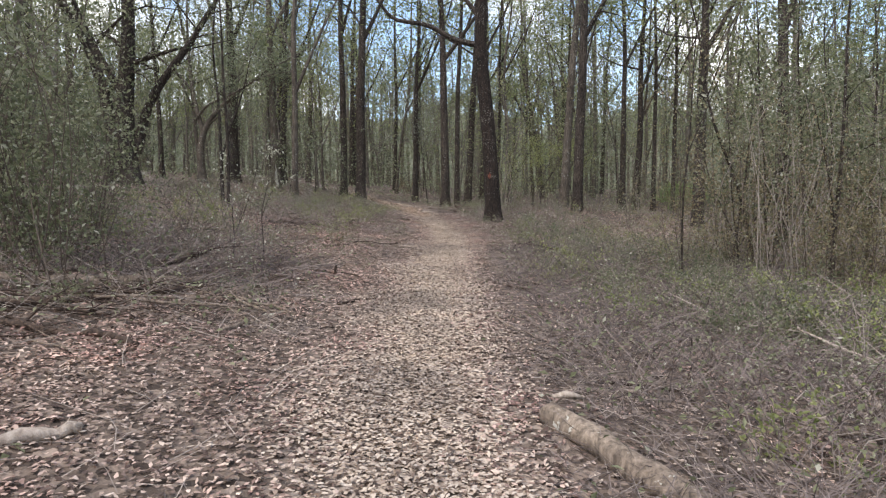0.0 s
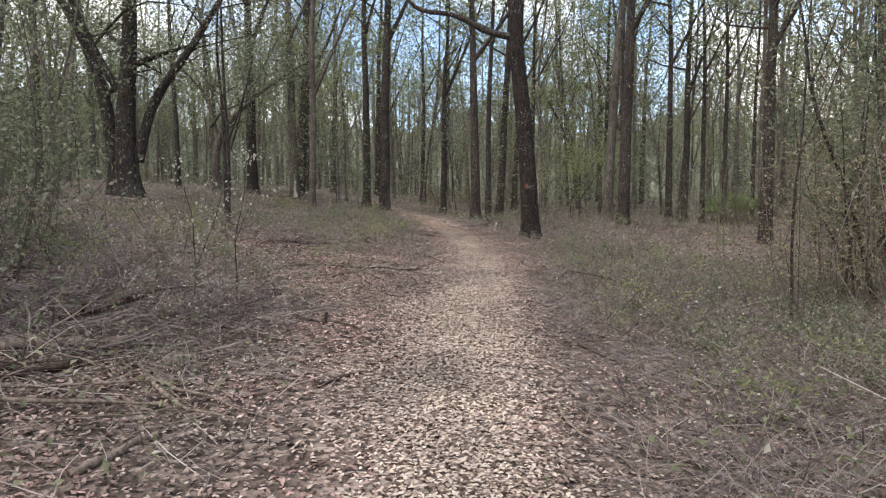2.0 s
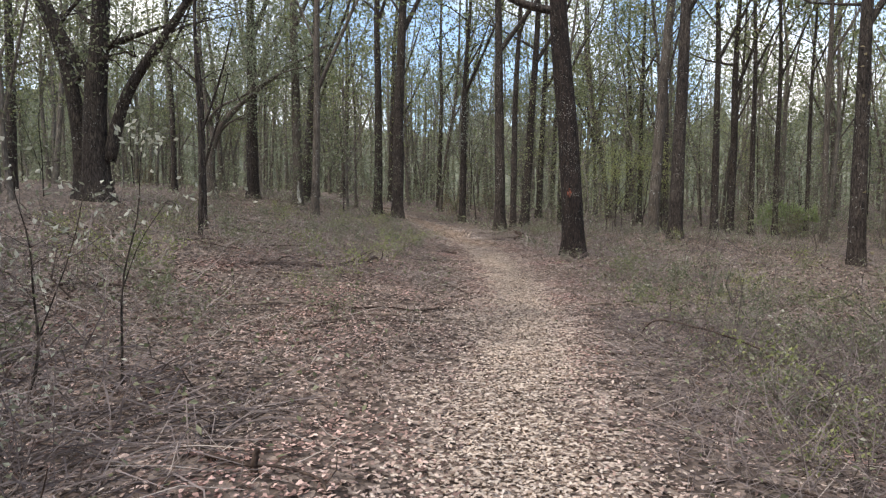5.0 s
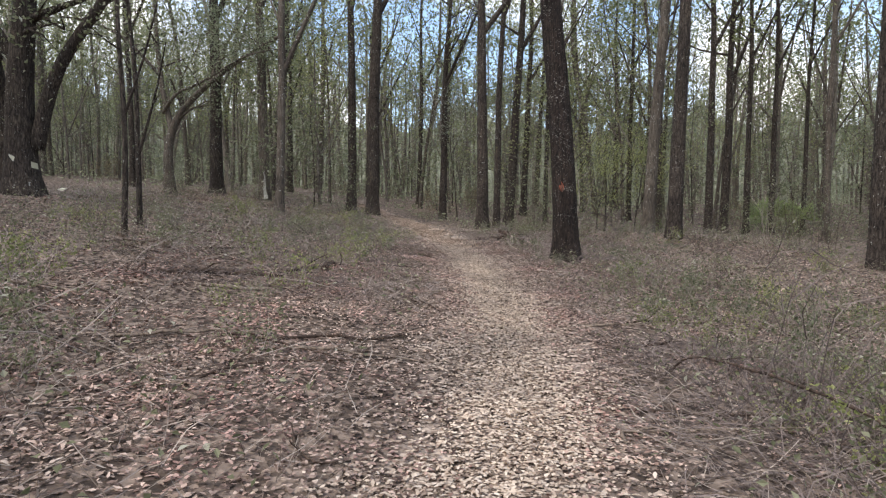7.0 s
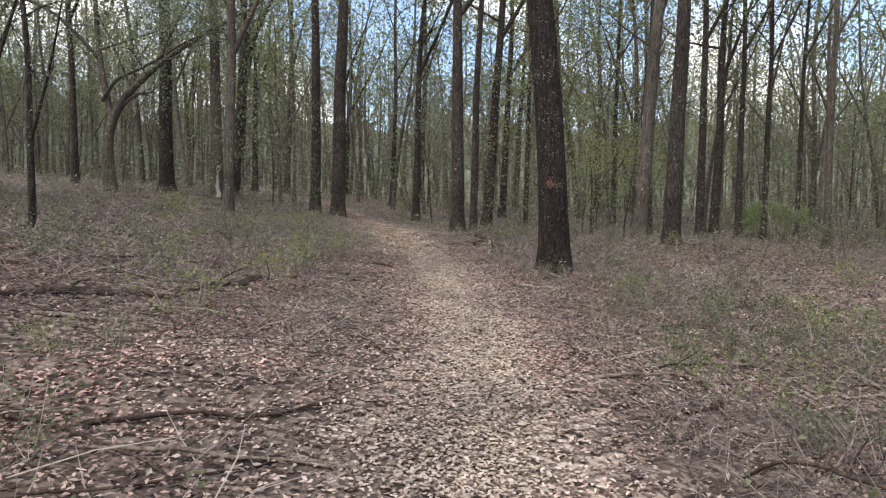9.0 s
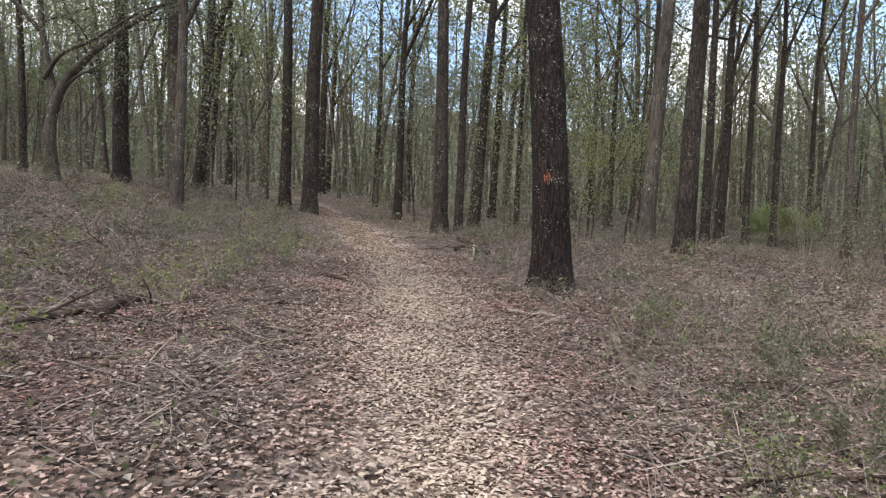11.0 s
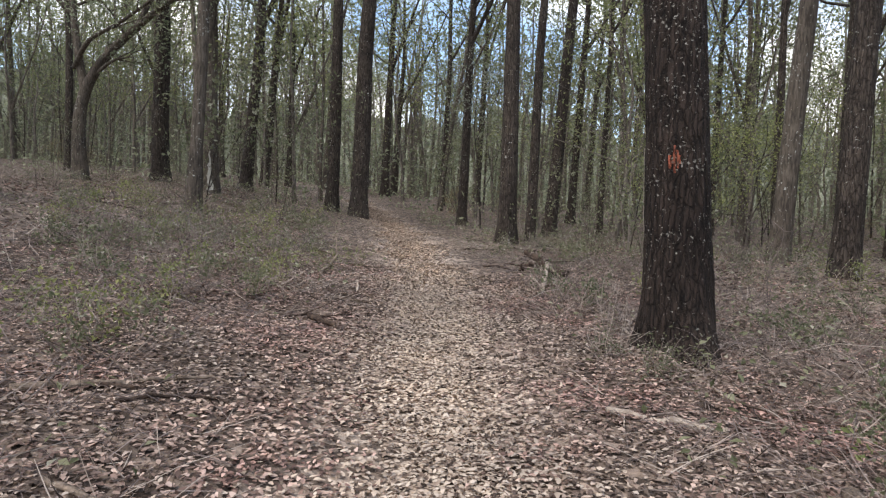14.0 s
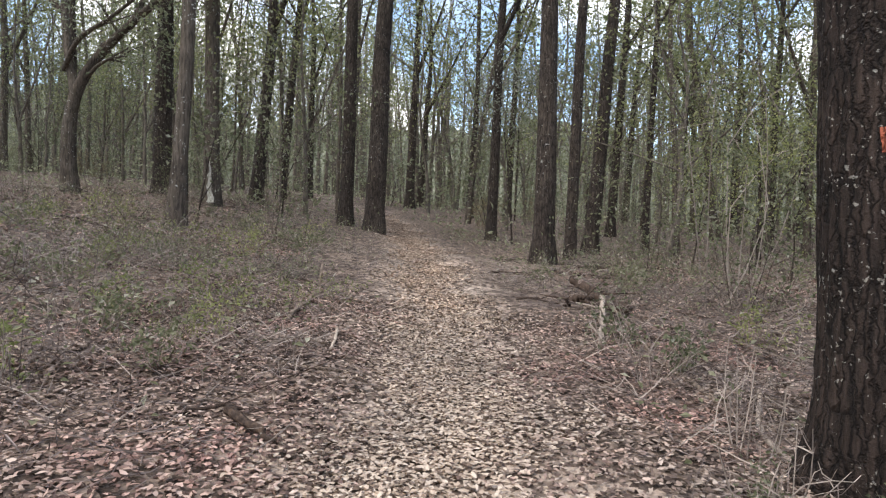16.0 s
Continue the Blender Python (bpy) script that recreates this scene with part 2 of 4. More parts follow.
class Geo:
    """Collects quads for one mesh."""

    def __init__(self):
        self.v, self.q, self.count = [], [], 0

    def add(self, verts, quads):
        self.v.append(np.asarray(verts, dtype=np.float64).reshape(-1, 3))
        self.q.append(np.asarray(quads, dtype=np.int64).reshape(-1, 4) + self.count)
        self.count += len(self.v[-1])

    def tube(self, pts, radii, n=8, cap=True, ridge=None):
        pts, radii = np.asarray(pts, float), np.asarray(radii, float)
        k = len(pts)
        tan = np.gradient(pts, axis=0)
        tan /= np.linalg.norm(tan, axis=1)[:, None] + 1e-9
        ref = np.array([1.0, 0, 0]) if abs(tan[0][2]) > 0.7 else np.array([0, 0, 1.0])
        u = np.cross(ref, tan)
        u /= np.linalg.norm(u, axis=1)[:, None] + 1e-9
        w = np.cross(tan, u)
        ang = np.arange(n) * 2 * math.pi / n
        rr = radii[:, None] * np.ones((1, n))
        if ridge is not None:
            rr = rr * ridge(np.arange(k)[:, None], ang[None, :], pts)
        ring = pts[:, None, :] + rr[:, :, None] * (np.cos(ang)[None, :, None] * u[:, None, :] + np.sin(ang)[None, :, None] * w[:, None, :])
        i, j = np.meshgrid(np.arange(k - 1), np.arange(n), indexing="ij")
        j2 = (j + 1) % n
        quads = np.stack([i * n + j, i * n + j2, (i + 1) * n + j2, (i + 1) * n + j], -1).reshape(-1, 4)
        verts = ring.reshape(-1, 3)
        if cap and n == 4:
            quads = np.concatenate([quads, [[3, 2, 1, 0], [(k - 1) * n + a for a in range(4)]]])
        elif cap and n >= 6:
            extra, base = [], len(verts)
            ends = np.stack([pts[0], pts[-1]])
            verts = np.concatenate([verts, ends])
            for a in range(0, n, 2):
                extra.append([base, (a + 2) % n, a + 1, a])
                o = (k - 1) * n
                extra.append([base + 1, o + a, o + a + 1, o + (a + 2) % n])
            quads = np.concatenate([quads, extra])
        self.add(verts, quads)

    def leaves(self, centres, length, width, flat=0.0, fold=0.25, rng=RNG):
        c = np.asarray(centres, float).reshape(-1, 3)
        n = len(c)
        d = rng.normal(size=(n, 3))
        d[:, 2] *= 1 - flat
        d /= np.linalg.norm(d, axis=1)[:, None] + 1e-9
        up = rng.normal(size=(n, 3)) * (1 - flat) + np.array([0, 0, 1.0]) * (0.2 + 2 * flat)
        s = np.cross(d, up)
        s /= np.linalg.norm(s, axis=1)[:, None] + 1e-9
        nn = np.cross(s, d)
        L = (length * rng.uniform(0.65, 1.3, n))[:, None]
        W = (width * rng.uniform(0.7, 1.25, n))[:, None]
        lift = nn * W * fold
        v = np.stack([c - d * L / 2, c + s * W / 2 + lift, c + d * L / 2, c - s * W / 2 + lift], 1).reshape(-1, 3)
        self.add(v, np.arange(4 * n).reshape(-1, 4))

    def curled(self, centres, length, width, flat=0.9, rng=RNG):
        """Dead leaves: two quads each, wide in the middle and bent."""
        c = np.asarray(centres, float).reshape(-1, 3)
        n = len(c)
        d = rng.normal(size=(n, 3))
        d[:, 2] *= 1 - flat
        d /= np.linalg.norm(d, axis=1)[:, None] + 1e-9
        up = rng.normal(size=(n, 3)) * (1 - flat) * 1.3 + np.array([0, 0, 1.0])
        s = np.cross(d, up)
        s /= np.linalg.norm(s, axis=1)[:, None] + 1e-9
        nn = np.cross(s, d)
        L = (length * rng.uniform(0.6, 1.35, n))[:, None]
        W = (width * rng.uniform(0.7, 1.3, n))[:, None]
        lift = nn * L * rng.normal(0.05, 0.1, n)[:, None]
        m = c + lift + s * W * rng.normal(0, 0.12, n)[:, None]
        a, b = c - d * L / 2, c + d * L / 2
        v = np.stack([a - s * W * 0.14, a + s * W * 0.2, m + s * W / 2, m - s * W / 2, b + s * W * 0.12, b - s * W * 0.1], 1)
        k = np.arange(n)[:, None] * 6
        q = np.stack([k + np.array([[0, 1, 2, 3]]), k + np.array([[3, 2, 4, 5]])], 1)
        self.add(v.reshape(-1, 3), q.reshape(-1, 4))

    def ribbons(self, base, tip, bow, width, rng=RNG):
        """Thin bent stems of two quads each."""
        base, tip = np.asarray(base, float), np.asarray(tip, float)
        n = len(base)
        mid = (base + tip) / 2 + bow
        side = np.cross(tip - base, rng.normal(size=(n, 3)))
        side /= np.linalg.norm(side, axis=1)[:, None] + 1e-9
        w = (width * rng.uniform(0.6, 1.4, n))[:, None] / 2
        v = np.stack([base - side * w, base + side * w, mid + side * w * 0.8, mid - side * w * 0.8, tip + side * w * 0.4, tip - side * w * 0.4], 1)
        a = np.arange(n)[:, None] * 6
        q = np.concatenate([a + np.array([[0, 1, 2, 3]]), a + np.array([[3, 2, 4, 5]])])
        self.add(v.reshape(-1, 3), q)

    def mesh(self, name, mat, smooth=True):
        v, q = np.concatenate(self.v), np.concatenate(self.q)
        me = bpy.data.meshes.new(name)
        me.vertices.add(len(v))
        me.vertices.foreach_set("co", v.ravel().astype(np.float32))
        me.loops.add(q.size)
        me.loops.foreach_set("vertex_index", q.ravel().astype(np.int32))
        me.polygons.add(len(q))
        me.polygons.foreach_set("loop_start", np.arange(0, q.size, 4, dtype=np.int32))
        me.polygons.foreach_set("use_smooth", np.full(len(q), smooth))
        me.update(calc_edges=True)
        me.validate()
        me.materials.append(mat)
        return me


def part(name, geo, mat, parent=None, label="", smooth=True):
    ob = new(name, geo.mesh(name, mat, smooth))
    if parent is not None:
        ob.parent = parent
    if label:
        ob["label"] = label
    return ob


def root(name, x, y, z, label, category, group="", kind=""):
    ob = new(name)
    ob.location = (x, y, z)
    ob.empty_display_size = 0.2
    return tagged(ob, label, category, group, kind)


def smooth_path(points, steps):
    """A rounded line through a few points."""
    p = np.asarray(points, float)
    t = np.linspace(0, len(p) - 1, steps)
    i = np.clip(t.astype(int), 0, len(p) - 2)
    f = (t - i)[:, None]
    a, b = p[np.clip(i - 1, 0, None)], p[i]
    c, d = p[i + 1], p[np.clip(i + 2, None, len(p) - 1)]
    return 0.5 * (2 * b + (c - a) * f + (2 * a - 5 * b + 4 * c - d) * f ** 2 + (3 * b - a - 3 * c + d) * f ** 3)


# ---- the lie of the land ----
TRAIL_Y = [-30, 0, 4.5, 8.5, 12, 14, 16, 19, 20.7, 22.5, 24, 26.4, 29.5, 34, 37, 41, 46, 53, 60, 75, 120]
TRAIL_X = [0.4, 0.1, -0.05, -0.05, -0.1, 0.0, 0.1, 0.06, -0.15, -0.36, -0.62, -1.05, -1.9, -3.1, -4.1, -5.3, -7.4, -12.2, -18, -34, -90]


def trail_x(y):
    return np.interp(y, TRAIL_Y, TRAIL_X)


def lump(x, y, cx, cy, s):
    return np.exp(-((x - cx) ** 2 + (y - cy) ** 2) / (2 * s * s))


def terrain(x, y):
    x, y = np.asarray(x, float), np.asarray(y, float)
    d = np.abs(x - trail_x(y))
    xs, ys = 26 * np.tanh(x / 26), np.where(y > 45, 45 + 40 * np.tanh((y - 45) / 40), y)
    ys = np.where(ys < -10, -10 + 10 * np.tanh((ys + 10) / 10), ys)
    z = -0.458 - 0.0880 * xs + 0.0561 * ys + 0.0021 * xs ** 2 + 0.00045 * xs * ys + 0.00017 * ys ** 2
    z = z + 0.4 * lump(x, y, 5.8, 29.5, 3.0) + 0.14 * lump(x, y, 1.8, 22.8, 1.2) - 0.3 * lump(x, y, -1.5, 43, 5)
    z = z - 0.32 * lump(x, y, 14.5, 41.5, 4.5) + 0.2 * lump(x, y, -10.5, 37, 3.0) + 0.13 * lump(x, y, -7.0, 20.6, 1.8) + 0.3 * lump(x, y, -12.2, 25.0, 2.5)
    z = z - 0.10 * np.exp(-(d / 0.7) ** 2) * np.clip((y - 10) / 8, 0.2, 1)
    return z


def ground_z(x, y):
    x, y = np.asarray(x, float), np.asarray(y, float)
    rough = 0.02 * np.sin(2.1 * x + 1.3 * np.sin(1.7 * y)) + 0.018 * np.sin(3.3 * y + 2 * np.sin(1.1 * x)) + 0.008 * np.sin(9 * x + 4 * np.sin(5 * y))
    return terrain(x, y) + rough * np.clip(np.abs(x - trail_x(y)) - 0.2, 0.15, 1)


def gz(x, y):
    return float(ground_z(x, y))


def spread(near, far, fine, last):
    out, step = list(np.arange(near, far, fine)), fine
    while out[-1] < last:
        step *= 1.3
        out.append(out[-1] + step)
    return out


def build_ground():
    xp = spread(0, 5.5, 0.13, 420)
    xs = np.array([-a for a in xp[:0:-1]] + xp)
    yp = spread(-4, 44, 0.16, 520)
    yn = [-8 - a for a in spread(0, 1, 1.0, 260)]
    ys = np.array(yn[::-1] + [-6.0, -5.0] + yp)
    gx, gy = np.meshgrid(xs, ys, indexing="ij")
    z = ground_z(gx, gy)
    a, b = gx.shape
    i, j = np.meshgrid(np.arange(a - 1), np.arange(b - 1), indexing="ij")
    q = np.stack([i * b + j, (i + 1) * b + j, (i + 1) * b + j + 1, i * b + j + 1], -1)
    g = Geo()
    g.add(np.stack([gx, gy, z], -1), q)
    me = g.mesh("ground", ground_material())
    d = np.abs(gx - trail_x(gy)).ravel()
    wander = 0.12 * np.sin(gy.ravel() * 1.9) + 0.08 * np.sin(gy.ravel() * 4.3 + 1)
    attr = me.attributes.new("trodden", "FLOAT", "POINT")
    attr.data.foreach_set("value", np.clip(1.6 - (d + wander) / 0.62, 0, 1).astype(np.float32))
    return tagged(new("ground", me), "leaf-strewn brown forest floor with a trodden trail", "ground", kind="structure")


build_ground()


def build_backdrop():
    rng = np.random.default_rng(3)
    n, g = 720, Geo()
    ang = np.arange(n) * 2 * math.pi / n
    r = 125 + 6 * np.sin(ang * 7)
    x, y = r * np.cos(ang), 35 + r * np.sin(ang)
    top = 21 + 2.2 * np.sin(ang * 17) + 1.6 * np.sin(ang * 43 + 1) + 1.2 * np.sin(ang * 97) + rng.uniform(-1.2, 1.2, n)
    z0 = terrain(x, y) - 1
    low, high = np.stack([x, y, z0], -1), np.stack([x, y, z0 + top], -1)
    i = np.arange(n)
    g.add(np.concatenate([low, high]), np.stack([i, (i + 1) % n, n + (i + 1) % n, n + i], -1))
    tagged(part("backdrop", g, backdrop_material()), "grey-green wall of distant woods, haze painted in, faintly glowing", "backdrop", kind="structure")
    f = Geo()
    m = 70000
    a, rr = rng.uniform(0, 2 * math.pi, m), rng.uniform(86, 118, m)
    fx, fy = rr * np.cos(a), 35 + rr * np.sin(a)
    keep = fy > 40
    fx, fy = fx[keep], fy[keep]
    h = rng.uniform(0.0, 1, len(fx)) ** 0.65 * (27 + 5 * np.sin(a[keep] * 23))
    f.leaves(np.stack([fx, fy, terrain(fx, fy) + h], -1), np.full(len(fx), 0.6), np.full(len(fx), 0.34), rng=rng)
    clumps, per = 1150, 90
    cy = 44 + 62 * rng.uniform(0, 1, clumps) ** 0.8
    cx = rng.uniform(-1, 1, clumps) * (10 + 0.78 * cy)
    cz = terrain(cx, cy) + 0.8 + 15 * rng.uniform(0, 1, clumps) ** 1.25
    spray = rng.normal(size=(clumps, per, 3)) * np.array([1.7, 1.7, 0.75]) * rng.uniform(0.5, 1.25, clumps)[:, None, None]
    c = (np.stack([cx, cy, cz], -1)[:, None, :] + spray).reshape(-1, 3)
    c[:, 2] = np.maximum(c[:, 2], terrain(c[:, 0], c[:, 1]) + 0.2)
    f.leaves(c, np.full(len(c), 0.26), np.full(len(c), 0.14), rng=rng)
    far = Geo()
    for _ in range(380):
        ty = rng.uniform(60, 116)
        tx = rng.uniform(-1, 1) * (8 + 0.75 * ty)
        if abs(tx - float(trail_x(ty))) < 1.5:
            continue
        z, hh, r = float(terrain(tx, ty)), rng.uniform(11, 20), rng.uniform(0.07, 0.22)
        lean = rng.normal(0, 0.9, 2)
        line = smooth_path([[tx, ty, z - 0.1], [tx + lean[0] * 0.3 + rng.normal(0, 0.2), ty, z + hh * 0.5], [tx + lean[0], ty + lean[1], z + hh]], 6)
        far.tube(line, np.linspace(r, r * 0.3, 6), 5, cap=False)
        for b in range(3):
            p = line[rng.integers(2, 6)]
            e = p + np.array([rng.normal(0, 2.2), rng.normal(0, 1), rng.uniform(1, 4)])
            far.tube(np.stack([p, (p + e) / 2 + rng.normal(0, 0.25, 3), e]), [r * 0.4, r * 0.3, r * 0.12], 4, cap=False)
    tagged(part("far_trunks", far, BARK_HAZE), "crowd of thin far trunks and boughs, grey-brown, paled as by haze", "tree", kind="stuff")
    m = 26000
    u, ue = rng.uniform(-1, 1, m), 36 + 62 * rng.uniform(0, 1, m) ** 0.8
    ux = u * (12 + 0.8 * ue)
    ok = np.abs(ux - trail_x(ue)) > 1.6
    ux, ue = ux[ok], ue[ok]
    hum = 0.7 + 0.6 * np.sin(ux * 0.7 + 2 * np.sin(ue * 0.3))
    v = Geo()
    v.leaves(np.stack([ux, ue, terrain(ux, ue) + np.clip(hum, 0.12, 2) * rng.uniform(0, 1.5, len(ux)) ** 1.4], -1), np.full(len(ux), 0.2), np.full(len(ux), 0.1), rng=rng)
    tagged(part("far_undergrowth", v, HAZE_LEAF, smooth=False), "low grey-green brush under the far trees, paled as by haze", "undergrowth", kind="stuff")
    tagged(part("far_foliage", f, HAZE_LEAF, smooth=False), "hazy far woodland foliage, grey-green", "foliage", kind="stuff")


build_backdrop()


# ---- trees ----
def crown_points(rng, tips, per, spread_r):
    pts = []
    for t in tips:
        c = rng.normal(size=(per, 3)) * spread_r * rng.uniform(0.6, 1.3)
        c[:, 2] *= 0.7
        pts.append(t + c)
    return np.concatenate(pts)


def grow(rng, trunk_pts, trunk_r, start, count, reach, up, twigs, sides=5, forks=0):
    """Limbs off a trunk: a Geo for each limb, and the places of the twig ends."""
    out_limbs, tips = [], []
    k = len(trunk_pts)
    for b in range(count):
        g = Geo()
        f = start + (1 - start) * (b + rng.uniform(0, 0.9)) / count
        at = min(int(f * (k - 1)), k - 2)
        p, r = trunk_pts[at], trunk_r[at] * rng.uniform(0.3, 0.55)
        a = b * 2.4 + rng.uniform(-0.6, 0.6)
        ln = reach * (1.15 - 0.55 * f) * rng.uniform(0.7, 1.25)
        rise = up * rng.uniform(0.6, 1.4)
        if b < forks:
            r, ln, rise = trunk_r[at] * 0.72, reach * rng.uniform(0.8, 1.15), rng.uniform(1.9, 2.8)
        out = np.array([math.cos(a), math.sin(a), 0])
        e = p + out * ln + np.array([0, 0, ln * rise])
        m = (p + e) / 2 + out * (0.12 * ln if b < forks else 0) + np.array([0, 0, ln * 0.08]) + rng.normal(size=3) * ln * 0.09
        line = smooth_path([p, m, e], 6)
        g.tube(line, np.linspace(r, min(0.01, r * 0.35), 6), sides, cap=False)
        for s in range(twigs):
            q = line[rng.integers(1, 6)]
            te = q + (out * rng.uniform(0.1, 0.6) + rng.normal(size=3) * 0.45 + np.array([0, 0, 0.3])) * ln * 0.55
            g.tube(np.stack([q, (q + te) / 2 + rng.normal(size=3) * 0.08 * ln, te]), np.linspace(r * 0.35, min(0.005, r * 0.15), 3), 4, cap=False)
            tips.append(te)
            tips.append((q + te) / 2)
        tips.append(e)
        out_limbs.append(g)
    return out_limbs, tips


def add_limbs(limbs, bark, base, fine):
    """Limbs as parts of a tree; the hair-thin ones of a sapling stay one spray."""
    if not fine:
        for g in limbs:
            part("limb", g, bark, base)
        return
    spray = Geo()
    for g in limbs:
        for v, q, in zip(g.v, g.q):
            spray.add(v, q - q.min())
    tagged(part("twig_spray", spray, bark, base), kind="stuff")


def trunk_line(rng, h, lean, sway, steps):
    f = np.linspace(0, 1, steps)
    ph = rng.uniform(0, 6.28, 4)
    x = lean[0] * f + sway * (np.sin(f * 5 + ph[0]) - np.sin(ph[0])) * f + 0.4 * sway * np.sin(f * 13 + ph[1]) * f
    y = lean[1] * f + sway * (np.sin(f * 4.3 + ph[2]) - np.sin(ph[2])) * f + 0.4 * sway * np.sin(f * 11 + ph[3]) * f
    return np.stack([x, y, f * h - 0.15 * (1 - f)], -1)


def taper(diam, h, zs, flare):
    r = diam / 2 * (1 - 0.78 * np.clip(zs / h, 0, 1) ** 1.1)
    return r * (1 + flare * np.exp(-np.clip(zs, 0, None) / 0.3))


def tree(x, y, diam, seed, h=None, lean=(0, 0), sway=0.15, start=0.45, limbs=9, reach=3.4, up=0.7, leafs=1400, bark=None, label="", n=14, flare=0.35, name="tree", leaf_mat=None, leaf=0.19, group="woodland trees", ridge=None, steps=26, crown_r=0.2, forks=1):
    rng = np.random.default_rng(seed)
    h = h or rng.uniform(15, 21)
    base = root(name, x, y, gz(x, y), label or "tall slender tree with dark furrowed bark", "tree", group)
    line = trunk_line(rng, h, lean, sway, steps)
    rad = taper(diam, h, line[:, 2], flare)
    tg = Geo()
    lobes = rng.uniform(0, 6.28, 3)

    def swell(i, a, pts):
        z = pts[:, 2][:, None]
        return 1 + 0.16 * np.exp(-np.clip(z, 0, None) / 0.35) * np.sin(a * 4 + lobes[0]) + 0.04 * np.sin(a * 3 + z * 1.4 + lobes[1])
    tg.tube(line, rad, n, cap=False, ridge=ridge or swell)
    part("trunk", tg, bark or BARK, base)
    grown, tips = grow(rng, line, rad, start, limbs, reach, up, 3 if diam > 0.15 else 2, 5 if diam > 0.15 else 4, forks)
    add_limbs(grown, bark or BARK, base, diam < 0.15)
    if leafs:
        cg = Geo()
        pts = crown_points(rng, tips, max(4, leafs // len(tips)), reach * crown_r)
        cg.leaves(pts, np.full(len(pts), leaf), np.full(len(pts), leaf * 0.55), rng=rng)
        part("crown", cg, leaf_mat or CANOPY, base, smooth=False)
    return base, line, rad


# The blazed tree beside the trail
def furrows(i, a, pts):
    z = pts[:, 2][:, None]
    f = np.zeros(np.broadcast(z, a).shape)
    for k, (c, s) in enumerate(((11, 2.9), (17, 5.1), (25, 9.3), (7, 1.7))):
        f = f + np.sin(a * c + 2.6 * np.sin(z * s + k + 1.5 * np.sin(a * 2 + k)) + k * 1.7) * (0.6 + 0.4 * np.sin(z * (7 + 3 * k) + a * 3)) / (1.4 + 0.6 * k)
    root_swell = 0.28 * np.exp(-np.clip(z, 0, None) / 0.25) * np.sin(a * 3 + 0.8) + 0.12 * np.exp(-np.clip(z, 0, None) / 0.3)
    return 1 + 0.034 * f + root_swell


def blazed_tree():
    x, y = 1.6, 22.95
    rng = np.random.default_rng(11)
    base = root("blazed_tree", x, y, gz(x, y), "thick dark furrowed trunk with pale lichen and orange paint blaze", "tree", "woodland trees")
    f = np.concatenate([np.linspace(-0.15, 4.5, 110), np.linspace(4.7, 19, 34)])
    px = -0.065 * f * (f < 6) - 0.39 * (f >= 6) + 0.05 * np.sin(f * 0.8) * np.clip(f / 4, 0, 1) + 0.0028 * np.clip(f - 5, 0, None) ** 2
    line = np.stack([px, 0.05 * np.sin(f * 0.5), f], -1)
    rad = 0.265 * (1 - 0.6 * np.clip(f / 19, 0, 1)) * (1 + 0.24 * np.exp(-np.clip(f, 0, None) / 0.35))
    g = Geo()
    g.tube(line, rad, 72, cap=False, ridge=furrows)
    part("trunk", g, BARK_LICHEN, base)
    for k in range(5):
        ca = -0.3 + (k - 2) * 0.072 + 0.02 * ((k * 3) % 2)
        lo, hi = 1.47 + 0.035 * ((k * 7 + 1) % 3), 1.69 - 0.04 * ((k * 5 + 2) % 4)
        zz = np.linspace(lo, hi, 7)
        lx, rr = np.interp(zz, f, px), np.interp(zz, f, rad)
        strip = []
        for z, cx, r in zip(zz, lx, rr):
            for da in (-0.05, 0.0, 0.05):
                a = ca + da * rng.uniform(0.35, 1.0)
                bump = float(furrows(0, np.array([[a]]), np.array([[0, 0, z]]))[0, 0])
                q = r * bump + 0.004
                strip.append([cx + q * math.sin(a), 0.05 * math.sin(z * 0.5) - q * math.cos(a), z])
        bg = Geo()
        bg.add(strip, [[i * 3 + j, i * 3 + j + 1, i * 3 + j + 4, i * 3 + j + 3] for i in range(6) for j in range(2)])
        part("paint_blaze", bg, BLAZE, base, "faded orange paint blaze")
    limb = Geo()
    k = np.argmin(abs(f - 6.1))
    s = line[k]
    limb.tube(smooth_path([s, s + [-0.9, -0.1, 0.2], s + [-1.8, -0.2, 0.65], s + [-2.9, -0.3, 0.85], s + [-3.5, -0.4, 1.5], s + [-4.6, -0.6, 2.6]], 22), np.linspace(0.11, 0.03, 22), 9)
    part("limb", limb, BARK, base)
    limb2 = Geo()
    k2 = np.argmin(abs(f - 6.9))
    s = line[k2]
    limb2.tube(smooth_path([s, s + [-0.5, 0.1, 0.7], s + [-1.2, 0.2, 1.6], s + [-1.7, 0.3, 3.2]], 14), np.linspace(0.1, 0.03, 14), 8)
    part("limb", limb2, BARK, base)
    grown, tips = grow(rng, line, rad, 0.86, 8, 3.6, 0.8, 3)
    add_limbs(grown, BARK, base, False)
    cg = Geo()
    pts = crown_points(rng, tips, 45, 0.8)
    cg.leaves(pts, np.full(len(pts), 0.16), np.full(len(pts), 0.09), rng=rng)
    part("crown", cg, CANOPY, base, smooth=False)
    return base, line, rad, f


blazed_tree()

